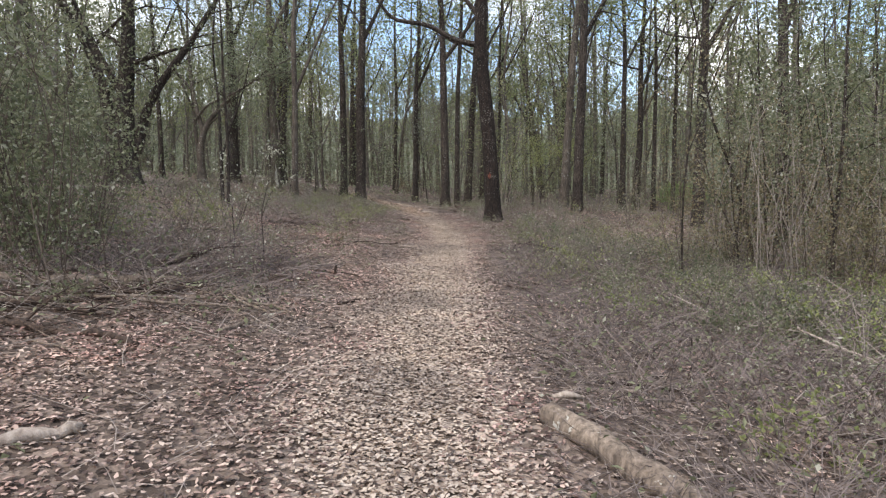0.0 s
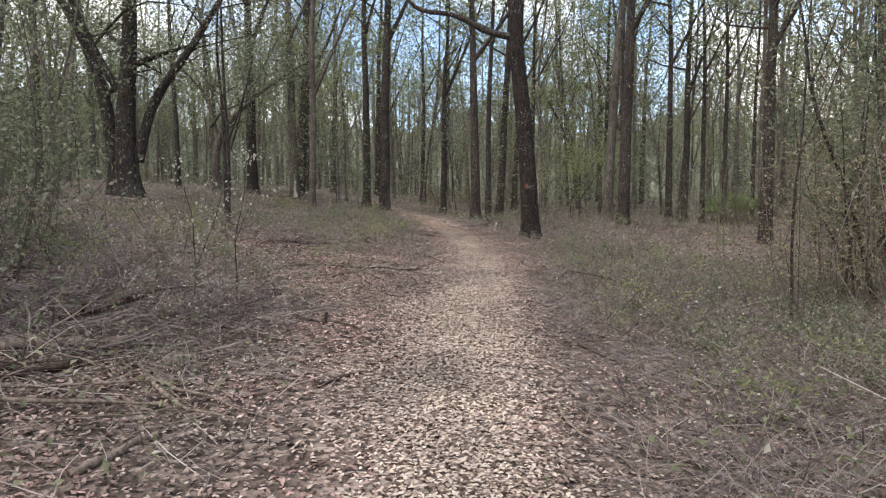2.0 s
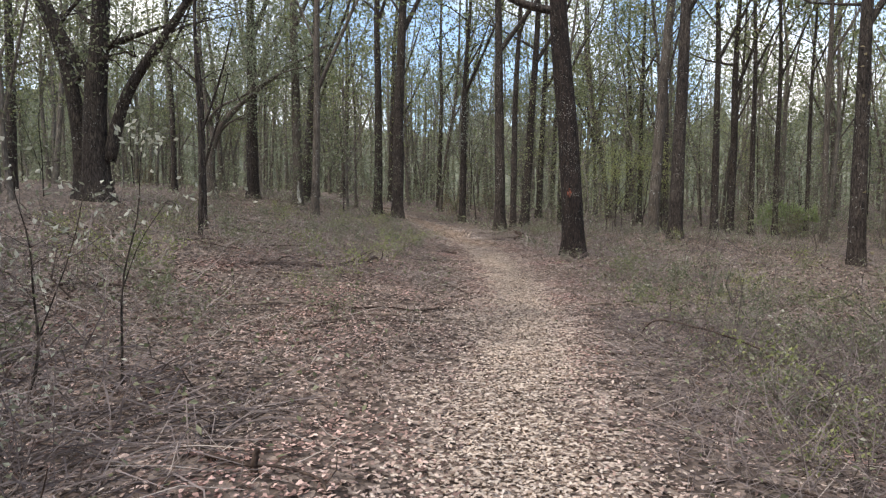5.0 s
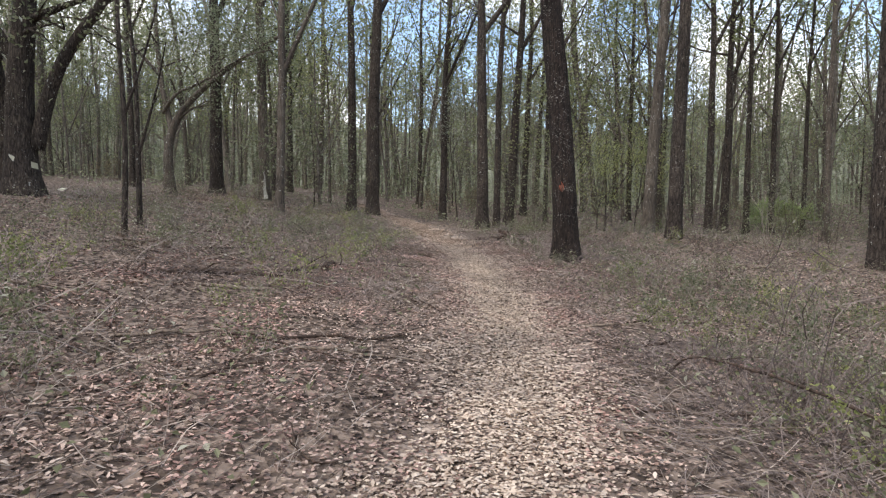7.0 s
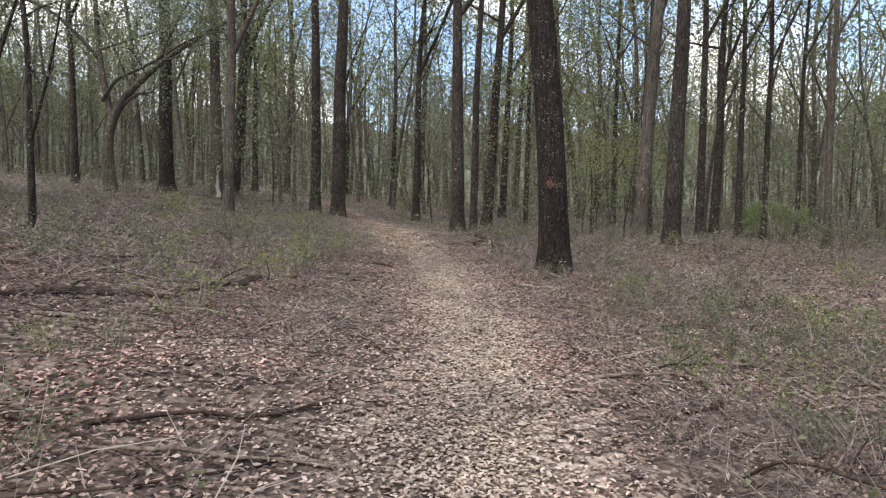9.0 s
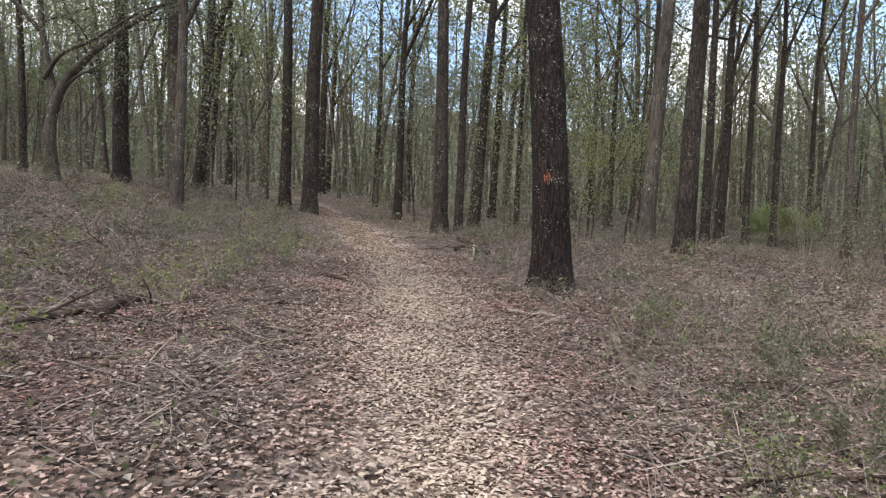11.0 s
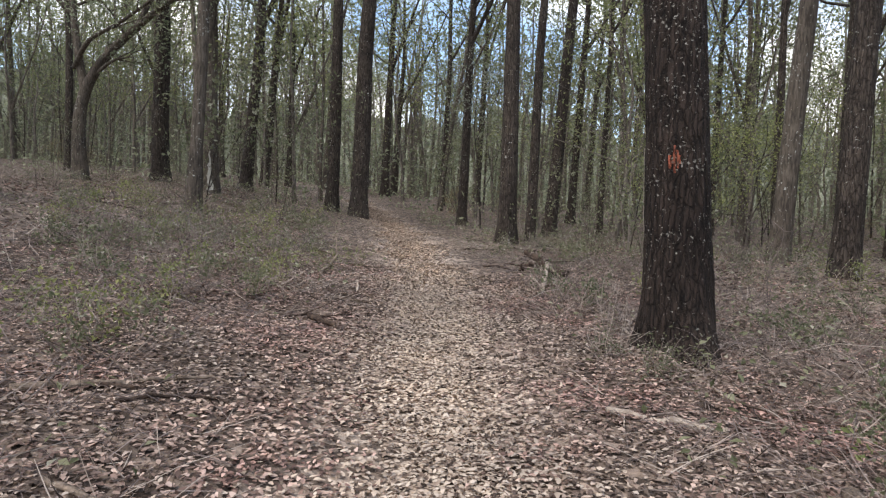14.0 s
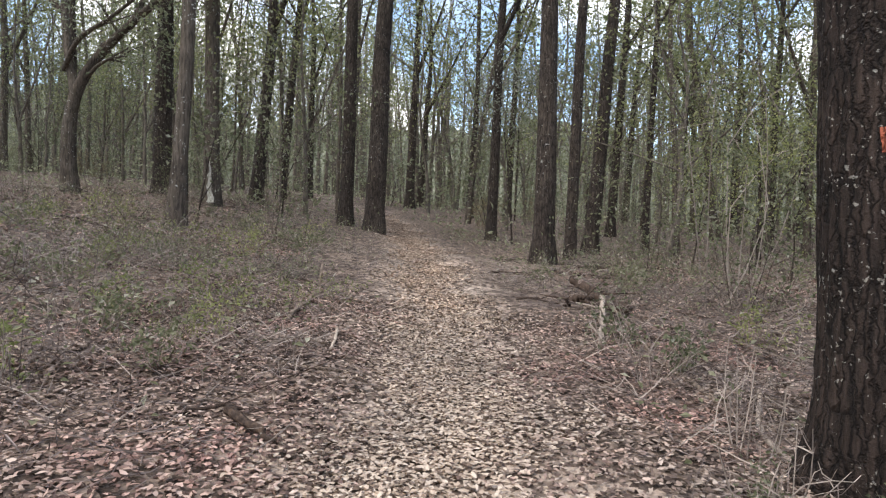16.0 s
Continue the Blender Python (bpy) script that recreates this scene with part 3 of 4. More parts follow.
TREES = [
    # x, y, diameter, lean over the whole height, bark, label
    (-5.15, 37.0, 0.58, (0.4, 0), BARK, "tall dark-barked tree where the trail bends"),
    (-6.2, 37.5, 0.42, (0.3, 0), BARK, "slim dark tree close behind a thicker one"),
    (-2.3, 41.6, 0.38, (0.3, 0), BARK, "slim straight tree with dark bark by the trail"),
    (-0.25, 33.2, 0.46, (0.1, 0), BARK, "straight dark-barked tree beside the trail"),
    (0.35, 35.6, 0.3, (0.3, 0.5), BARK, "thin dark tree in a close row"),
    (1.0, 39.3, 0.46, (1.0, 0), BARK, "dark leaning tree in a close row"),
    (2.3, 49.0, 0.42, (0.8, 0), BARK, ""),
    (5.6, 28.9, 0.46, (0.9, 0), BARK, "dark tree leaning slightly, trunk forked high up"),
    (5.4, 31.2, 0.42, (1.3, 0), BARK_PALE, "grey-barked tree leaning behind a darker one"),
    (-12.8, 38.2, 0.62, (-0.3, 0), BARK, "thick dark trunk standing in low undergrowth"),
    (-9.75, 36.1, 0.46, (-0.2, 0), BARK_PALE, "grey tree with pale lichen at its foot"),
    (-10.9, 40.9, 0.5, (1.2, 0), BARK, "dark tree leaning a little, bark furrowed"),
    (-13.3, 48.0, 0.48, (0.8, 0), BARK, ""),
    (-13.8, 52.5, 0.4, (0.2, 0), BARK, ""),
    (-12.4, 55.0, 0.46, (0.8, 0), BARK_PALE, ""),
    (-8.6, 55.0, 0.52, (0.2, 0), BARK, ""),
    (-9.5, 61.5, 0.48, (0.4, 0), BARK, ""),
    (-4.7, 52.6, 0.34, (0.6, 0), BARK, ""),
    (-3.15, 58.0, 0.44, (0.3, 0), BARK, ""),
    (4.6, 66.0, 0.5, (0.6, 0), BARK, ""),
    (10.5, 39.8, 0.38, (0.2, 0), BARK, ""),
    (12.0, 42.0, 0.44, (0.9, 0), BARK, ""),
    (12.9, 41.4, 0.3, (0.3, 0), BARK, ""),
    (14.25, 41.7, 0.3, (0.2, 0), BARK, ""),
    (16.2, 42.5, 0.24, (0.3, 0), BARK, ""),
    (13.9, 36.0, 0.28, (0.3, 0), BARK_PALE, ""),
    (9.6, 25.6, 0.44, (0.2, 0), BARK, "dark trunk rising out of dry brush"),
    (9.6, 19.4, 0.36, (0.1, 0), BARK, "dark trunk rising out of dry brush"),
    (14.2, 20.5, 0.55, (0.2, 0), BARK, "dark trunk rising out of dry brush"),
    (-18.2, 40.4, 0.32, (-0.4, 0), BARK, ""),
    (10.3, 60.0, 0.5, (0.2, 0), BARK, ""),
    (14.0, 60.0, 0.42, (0.5, 0), BARK, ""),
    (7.3, 36.5, 0.26, (-0.3, 0), BARK, ""),
    (8.4, 47.0, 0.3, (0.4, 0), BARK, ""),
    (3.2, 44.0, 0.26, (0.5, 0), BARK, ""),
    (-20.0, 31.0, 0.4, (0.2, 0), BARK, ""),
]
for i, (x, y, d, lean, bark, label) in enumerate(TREES):
    base, line, rad = tree(x, y, d, 100 + i, lean=lean, bark=bark, label=label, start=0.42, sway=0.17)
    if "pale lichen" in label:
        rng = np.random.default_rng(77)
        crust, patch = Geo(), []
        for k in range(12):
            z = 0.05 + 0.11 * k
            c, r = np.array([np.interp(z, line[:, 2], line[:, 0]), np.interp(z, line[:, 2], line[:, 1])]), float(np.interp(z, line[:, 2], rad)) * 1.12 + 0.02
            mid_a, half = 0.42 + rng.normal(0, 0.05), (0.34 - 0.024 * k) * rng.uniform(0.6, 1.1)
            for q in (-1, 0, 1):
                a = mid_a + q * half
                patch.append([c[0] + r * math.sin(a), c[1] - r * math.cos(a), z])
        crust.add(patch, [[k * 3 + j, k * 3 + j + 1, k * 3 + j + 4, k * 3 + j + 3] for k in range(11) for j in range(2)])
        part("lichen_crust", crust, LICHEN, base, "pale crusty lichen")


def spreading_oak():
    """The many-stemmed tree with a great side limb."""
    x, y = -12.2, 25.0
    rng = np.random.default_rng(5)
    base = root("spreading_tree", x, y, gz(x, y), "big dark many-stemmed tree with a great slanting limb", "tree", "woodland trees")
    stems = (
        ([[0, 0, -0.2], [-0.05, 0, 2.5], [0.2, 0, 6], [0.1, 0.2, 11], [0.4, 0.3, 17]], 0.42, 0.05),
        ([[-0.55, 0.2, -0.2], [-0.7, 0.2, 2.2], [-1.4, 0.2, 5.0], [-3.2, 0.3, 8.2], [-5.2, 0.4, 11.5]], 0.3, 0.04),
        ([[0.3, 0.1, 1.2], [1.0, 0.0, 3.2], [2.6, -0.2, 5.2], [3.9, -0.4, 6.9], [5.0, -0.5, 7.9]], 0.20, 0.03),
        ([[-0.1, 0, 3.4], [-1.0, -0.3, 5.2], [-1.9, -0.6, 8.0], [-2.2, -0.8, 12]], 0.16, 0.03),
    )
    tips = []
    for pts, r0, r1 in stems:
        g = Geo()
        line = smooth_path(pts, 26)
        rad = np.linspace(r0, r1, 26) * (1 + 0.45 * np.exp(-np.clip(line[:, 2], 0, None) / 0.4))
        g.tube(line, rad, 16, cap=True)
        part("trunk" if r0 > 0.3 else "stem", g, BARK, base)
        grown, tp = grow(rng, line, rad, 0.35, 6, 3.6, 0.45, 3)
        add_limbs(grown, BARK, base, False)
        tips += tp
    cg = Geo()
    pts = crown_points(rng, tips, 32, 0.8)
    cg.leaves(pts, np.full(len(pts), 0.14), np.full(len(pts), 0.08), rng=rng)
    part("crown", cg, UNDER, base, smooth=False)


spreading_oak()


def arching_tree():
    """A grey tree whose limbs arch low over the clearing."""
    x, y = -13.4, 35.0
    rng = np.random.default_rng(15)
    base = root("arching_tree", x, y, gz(x, y), "grey leaning tree with long low arching limbs", "tree", "woodland trees")
    lines = (
        ([[0, 0, -0.2], [-0.1, 0, 1.8], [0.35, 0, 3.2], [1.5, 0.1, 4.5], [3.4, 0.2, 5.9], [5.8, 0.3, 7.2]], 0.22, 0.04, "trunk"),
        ([[0.1, 0, 2.6], [-0.5, 0.2, 5.0], [-0.8, 0.4, 9.0], [-0.5, 0.5, 13]], 0.14, 0.03, "stem"),
        ([[-0.3, 0.0, 3.4], [0.5, -0.4, 4.1], [1.8, -0.8, 4.5], [3.8, -1.2, 5.4], [5.6, -1.5, 5.6]], 0.08, 0.015, "limb"),
        ([[1.6, 0.2, 4.6], [2.2, 0.6, 6.4], [3.4, 1.0, 8.8]], 0.1, 0.02, "limb"),
        ([[-0.5, 0.2, 5.0], [-2.0, -0.4, 6.6], [-4.0, -0.8, 7.2], [-6.0, -1.0, 6.8]], 0.08, 0.015, "limb"),
    )
    tips = []
    for pts, r0, r1, kind_name in lines:
        g = Geo()
        line = smooth_path(pts, 20)
        rad = np.linspace(r0, r1, 20) * (1 + 0.4 * np.exp(-np.clip(line[:, 2], 0, None) / 0.35))
        g.tube(line, rad, 12)
        part(kind_name, g, BARK_PALE, base)
        grown, tp = grow(rng, line, rad, 0.35, 6, 2.6, 0.35, 3)
        add_limbs(grown, BARK_PALE, base, False)
        tips += tp
    # This crown borrows the haze-paled leaf colour to look lighter
    cg = Geo()
    pts = crown_points(rng, tips, 70, 0.7)
    cg.leaves(pts, np.full(len(pts), 0.11), np.full(len(pts), 0.06), rng=rng)
    part("crown", cg, HAZE_LEAF, base, smooth=False)


arching_tree()


# ---- the woods behind ----
def in_clearing(x, y, room):
    d = abs(x - float(trail_x(y)))
    if d < room or (-24 < x < -10.5 and 27 < y < 45) or (1.5 < x < 9 and 30 < y < 37):
        return True
    return -8 < y < 30 and -12 < x < 12


PLACED = [(t[0], t[1]) for t in TREES] + [(-13.4, 35.0), (1.6, 22.95), (-12.2, 25.0)]


def scatter(rng, count, xr, yr, gap, room, ok=None):
    out, tries = [], 0
    while len(out) < count and tries < 60000:
        tries += 1
        x, y = rng.uniform(*xr), rng.uniform(*yr)
        if in_clearing(x, y, room) or (ok and not ok(x, y)):
            continue
        if all((x - a) ** 2 + (y - b) ** 2 > gap * gap for a, b in PLACED):
            PLACED.append((x, y))
            out.append((x, y))
    return out


def fill_woods():
    rng = np.random.default_rng(21)
    kinds = []
    # Odd kinds and the back trees wear the bark paled for haze
    for k in range(7):
        base, _, _ = tree(-30 + 3 * k, -20, 0.15 + 0.033 * k, 300 + k, h=15 + k * 1.3, lean=(rng.uniform(-1, 1), rng.uniform(-1, 1)), sway=0.55, start=0.26, limbs=7, reach=3.2, up=1.0, forks=1 + k % 2, leafs=1350, n=8, steps=14, leaf=0.19, crown_r=0.17, bark=BARK_HAZE if k % 2 else BARK_PALE, label="slender woodland tree, grey-brown bark, thin leafy crown")
        kinds.append(base)
    wide = lambda x, y: abs(x) < 14 + 0.85 * max(y, 0)
    spots = scatter(rng, 205, (-62, 62), (31, 96), 1.8, 2.2, wide) + scatter(rng, 20, (-34, -13), (2, 32), 2.4, 2) + scatter(rng, 18, (13, 34), (2, 32), 2.4, 2) + scatter(rng, 8, (-25, 25), (-22, -9), 3, 2)
    back = [tree(-30 + 3 * k, -26, 0.17 + 0.05 * k, 310 + k, h=15 + k * 1.8, lean=(rng.uniform(-1, 1), rng.uniform(-1, 1)), sway=0.6, start=0.26, limbs=6, reach=3.3, up=1.0, forks=1 + k % 2, leafs=620, n=6, steps=10, leaf=0.25, crown_r=0.17, bark=BARK_HAZE, label="slender woodland tree, grey-brown bark, thin leafy crown")[0] for k in range(3)]
    for i, (x, y) in enumerate(spots):
        s = rng.uniform(0.8, 1.2)
        copy_thing(back[i % 3] if y > 62 or y < 0 else kinds[i % 7], pose(x, y, gz(x, y) - 0.05, rng.uniform(-3.5, 3.5), rng.uniform(-3.5, 3.5), rng.uniform(0, 360)) @ Matrix.Diagonal((s, s, rng.uniform(0.9, 1.15), 1)))


fill_woods()


def sapling(x, y, h, diam, seed, leafs=500, lean=(0, 0), leaf_mat=None, label="", bark=None, start=0.2, reach=0.9, leaf=0.07, sway=0.12, name="sapling"):
    base, line, rad = tree(x, y, diam, seed, h=h, lean=lean, sway=sway, start=start, limbs=8, reach=reach, up=0.5, leafs=leafs, bark=bark or BARK, label=label or "thin young tree with small grey-green leaves", n=7, flare=0.1, name=name, leaf_mat=leaf_mat or UNDER, leaf=leaf, group="saplings", steps=16)
    return base


sapling(4.45, 13.0, 6.0, 0.045, 401, 120, (0.05, 0), DRY, "thin dark bare sapling in dry brush", start=0.4)
sapling(6.85, 15.1, 7.0, 0.085, 402, 60, (-1.6, 0.2), DRY, "thin dark sapling bending over, nearly bare", start=0.5, sway=0.3)
sapling(-6.64, 20.25, 8.5, 0.11, 403, 500, (0.15, 0), UNDER, "thin straight sapling with small leaves")
sapling(-7.7, 22.6, 8.0, 0.13, 404, 500, (0.1, 0))
sapling(3.7, 42.0, 6.5, 0.12, 406, 500, (0.8, 0), FRESH, "young tree with light green leaves", reach=1.6)
sapling(5.2, 37.5, 4.6, 0.1, 407, 1700, (0.2, 0), FRESH, "young tree with light green leaves", reach=1.9, start=0.25)
sapling(4.4, 35.2, 3.4, 0.06, 408, 1300, (0.3, 0), FRESH, "young tree with light green leaves", reach=1.5, start=0.3)
sapling(-1.5, 41.0, 5.6, 0.07, 409, 1100, (-0.3, 0), SILVER, "small tree with pale silvery leaves", reach=1.7, start=0.6, leaf=0.085)
sapling(5.7, 34.2, 3.6, 0.06, 412, 1200, (0.2, 0), FRESH, "young tree with light green leaves", reach=1.7, start=0.3)
sapling(6.6, 35.4, 3.0, 0.05, 413, 1000, (-0.2, 0), FRESH, "young tree with light green leaves", reach=1.5, start=0.3)
sapling(2.9, 34.0, 2.7, 0.04, 415, 900, (0.2, 0), FRESH, "young tree with light green leaves", reach=1.3, start=0.3, leaf=0.06)
sapling(4.0, 31.4, 1.9, 0.03, 414, 420, (0.2, 0), FRESH, "low young tree with light green leaves", reach=1.0, start=0.25, leaf=0.055)


def fill_understory():
    rng = np.random.default_rng(31)
    kinds = [sapling(-40 + 2 * k, -24, 3.6 + 1.3 * k, 0.035 + 0.012 * k, 420 + k, 560, (rng.uniform(-0.6, 0.6), rng.uniform(-0.6, 0.6)), UNDER, "spindly understory sapling with sparse small leaves", start=0.12, reach=1.5, leaf=0.13) for k in range(6)]
    wide = lambda x, y: abs(x) < 13 + 0.8 * max(y, 0) and not (9 < x < 19 and 31 < y < 44)
    spots = scatter(rng, 105, (-50, 50), (31, 80), 1.2, 1.6, wide) + scatter(rng, 22, (-26, -14), (4, 34), 1.2, 2) + scatter(rng, 16, (12, 26), (4, 32), 1.2, 2)
    for i, (x, y) in enumerate(spots):
        s = rng.uniform(0.75, 1.25)
        copy_thing(kinds[i % 6], pose(x, y, gz(x, y) - 0.03, 0, 0, rng.uniform(0, 360)) @ Matrix.Scale(s, 4))
    for x, y in [((y - 1.5) * rng.uniform(0.42, 0.8), y) for y in rng.uniform(11.5, 18, 13)] + [((y - 1.5) * rng.uniform(-0.95, -0.6), y) for y in rng.uniform(8, 14, 9)]:
        s = rng.uniform(0.6, 1.1)
        copy_thing(kinds[rng.integers(6)], pose(x, y, gz(x, y) - 0.03, 0, 0, rng.uniform(0, 360)) @ Matrix.Scale(s, 4))
    mid = [tree(-40 + 4 * k, -34, 0.16, 460 + k, h=6.5 + 1.3 * k, lean=(rng.uniform(-1, 1), rng.uniform(-1, 1)), sway=0.3, start=0.22, limbs=9, reach=2.9, up=0.45, leafs=1500, bark=BARK_HAZE, label="small leafy understory tree with spreading twigs", n=7, flare=0.2, name="understory_tree", leaf_mat=(CANOPY, UNDER, FRESH, CANOPY)[k], leaf=0.115, group="understory trees", steps=12, crown_r=0.17)[0] for k in range(4)]
    spots = scatter(rng, 62, (-34, 34), (33, 66), 2.0, 3.0, wide) + scatter(rng, 8, (-24, -13), (14, 32), 2.0, 2) + scatter(rng, 8, (12.5, 24), (14, 32), 2.0, 2)
    for x, y in scatter(rng, 7, (-26, -15), (39, 56), 2.0, 3.0):
        copy_thing(mid[2], pose(x, y, gz(x, y) - 0.03, 0, 0, rng.uniform(0, 360)))
    for i, (x, y) in enumerate(spots):
        s = rng.uniform(0.75, 1.2)
        copy_thing(mid[i % 4 if i % 5 else 1], pose(x, y, gz(x, y) - 0.03, 0, 0, rng.uniform(0, 360)) @ Matrix.Scale(s, 4))


fill_understory()
sapling(-2.9, 11.6, 1.9, 0.02, 410, 90, (0.1, 0), SILVER, "spindly young plant with pale leaves", start=0.4, reach=0.4, leaf=0.05)
sapling(-3.3, 11.2, 1.6, 0.02, 411, 90, (0.2, 0), SILVER, "spindly young plant with pale leaves", start=0.25, reach=0.5, leaf=0.05)


# ---- shrubs and brush ----
def shrub(x, y, h, wide, seed, leafs, leaf_mat, twig_mat, label, stems=16, leaf=0.045, name="shrub", group="shrubs", twig=0.005):
    rng = np.random.default_rng(seed)
    base = root(name, x, y, gz(x, y), label, "shrub", group)
    g, ends, lo, hi = Geo(), [], [], []
    for s in range(stems):
        a, r = rng.uniform(0, 6.28), rng.uniform(0.2, 1)
        p = np.array([math.cos(a), math.sin(a), 0]) * 0.4 * wide * rng.uniform(0, 1)
        e = np.array([math.cos(a) * r * wide, math.sin(a) * r * wide, h * rng.uniform(0.5, 1.05)])
        line = smooth_path([p - [0, 0, 0.05], (p + e) / 2 + rng.normal(size=3) * 0.12 * h, e], 5)
        g.tube(line, np.linspace(0.005, 0.0018, 5) * min(max(1, h / 1.5), 1.7), 4, cap=False)
        for t in range(6):
            q = line[rng.integers(1, 5)]
            te = q + rng.normal(size=3) * 0.17 * h + [0, 0, 0.08 * h]
            lo.append(q)
            hi.append(te)
            ends.append((q + te) / 2)
            ends.append(te)
    k = len(lo)
    g.ribbons(lo, hi, rng.normal(size=(k, 3)) * 0.03 * h, np.full(k, twig), rng=rng)
    tagged(part("twig_tangle", g, twig_mat, base), kind="stuff")
    if leafs:
        c = np.array(ends)[rng.integers(0, len(ends), leafs)] + rng.normal(size=(leafs, 3)) * 0.07 * h
        c[:, 2] = np.maximum(c[:, 2], 0.03)
        lg = Geo()
        lg.leaves(c, np.full(leafs, leaf), np.full(leafs, leaf * 0.55), rng=rng)
        tagged(part("foliage", lg, leaf_mat, base, smooth=False), kind="stuff")
    return base


def fill_shrubs():
    rng = np.random.default_rng(41)
    grey = [shrub(-44 + 3 * k, -30, 1.0 + 0.5 * k, 0.8 + 0.25 * k, 500 + k, 420 + 260 * k, UNDER, TWIG_DARK, "straggly grey-green evergreen shrub with small leaves", stems=9, leaf=0.055) for k in range(4)]
    dry = [shrub(-30 + 3 * k, -30, 1.5 + 1.0 * k, 0.8 + 0.2 * k, 510 + k, 800, (DRY, UNDER)[k % 2], (TWIG_DARK, TWIG)[k % 2], "dry tangled brush of thin brown stems", stems=9, leaf=0.065, name="brush", group="dry brush") for k in range(4)]
    low = [shrub(-15 + 2 * k, -30, 0.35 + 0.12 * k, 0.5, 520 + k, 240, (UNDER, FRESH, UNDER)[k], TWIG, "low leafy undergrowth plant, grey-green", stems=6, leaf=0.042, name="undergrowth_plant", group="low undergrowth") for k in range(3)]

    def put(kinds, x, y, s):
        copy_thing(kinds[rng.integers(len(kinds))], pose(x, y, gz(x, y), 0, 0, rng.uniform(0, 360)) @ Matrix.Scale(s, 4))
    for _ in range(22):
        y = rng.uniform(8, 15)
        put(grey[1:], (y - 1.5) * rng.uniform(-1.0, -0.58), y, rng.uniform(0.8, 1.5))
    for _ in range(30):
        y = rng.uniform(10.5, 17)
        put(dry, (y - 1.5) * rng.uniform(0.36, 0.85), y, rng.uniform(0.7, 1.15))
    for _ in range(95):
        y = rng.uniform(24, 62)
        x = float(trail_x(y)) + rng.choice([-1, 1]) * rng.uniform(3.0, 26)
        put(grey if rng.random() < 0.75 else dry[:2], x, y, rng.uniform(0.6, 1.2))
    for _ in range(170):
        y = rng.uniform(5, 34)
        x = float(trail_x(y)) + rng.choice([-1, 1]) * rng.uniform(1.5, 9)
        put(low, x, y, rng.uniform(0.6, 1.25))
    for _ in range(25):
        put(low[1:], rng.uniform(-6, -2), rng.uniform(20, 28), rng.uniform(0.5, 1.0))
    for _ in range(60):
        put(low[::2], rng.uniform(2.4, 6.5), rng.uniform(8, 21), rng.uniform(0.6, 1.3))
    for _ in range(24):
        put(low[:2], rng.uniform(3.5, 7), rng.uniform(7.5, 11), rng.uniform(0.8, 1.4))

    wiry = [shrub(-6 + 2 * k, -30, 0.9 + 0.25 * k, 0.75 + 0.1 * k, 530 + k, 70, (SILVER, UNDER, UNDER)[k], (TWIG_MAUVE, TWIG_DARK, TWIG_MAUVE)[k], "wiry grey shrub with a few pale leaves", stems=9, leaf=0.046, name="wiry_shrub", group="wiry shrubs", twig=0.009) for k in range(3)]
    for _ in range(9):
        put(wiry, rng.uniform(-4.6, -2.4), rng.uniform(9.4, 11.3), rng.uniform(0.5, 0.95))
    for _ in range(8):
        put(wiry, rng.uniform(-8, -5), rng.uniform(12, 16.5), rng.uniform(0.6, 1.0))
    for _ in range(10):
        y = rng.uniform(7, 16)
        put(wiry, rng.uniform(2.0, 6.5), y, rng.uniform(0.5, 0.95))
    for _ in range(16):
        put(wiry, rng.uniform(-7, -2.5), rng.uniform(17, 30), rng.uniform(0.35, 0.7))
    for _ in range(16):
        put(wiry, rng.uniform(2.4, 7), rng.uniform(21, 31), rng.uniform(0.35, 0.8))
    for x, y in ((4.6, 8.0), (5.2, 8.4), (5.0, 7.4), (5.8, 8.9), (4.3, 8.8), (6.0, 8.0)):
        put(low[1:2], x, y, 1.25)
    for i, (x, y, h, w) in enumerate(((1.05, 23.3, 0.55, 0.45), (0.75, 24.6, 0.4, 0.5), (0.95, 22.6, 0.35, 0.35), (1.0, 25.2, 0.35, 0.6), (4.2, 7.4, 0.8, 0.7))):
        shrub(x, y, h, w, 540 + i, 0, UNDER, TWIG, "bare bleached twigs of a dead shrub", stems=7, name="dead_shrub", group="dead shrubs")
    for _ in range(45):
        put(low, rng.uniform(1.7, 5.5), rng.uniform(11.5, 22), rng.uniform(0.5, 1.1))
    for x, y in ((1.2, 22.2), (1.45, 22.3), (1.0, 22.5)):
        put(low[::2], x, y, 0.55)
    for x, y in ((2.0, 16.9), (2.25, 16.4), (1.9, 17.4), (1.75, 11.6)):
        put(low[1:2], x, y, 0.75)


fill_shrubs()


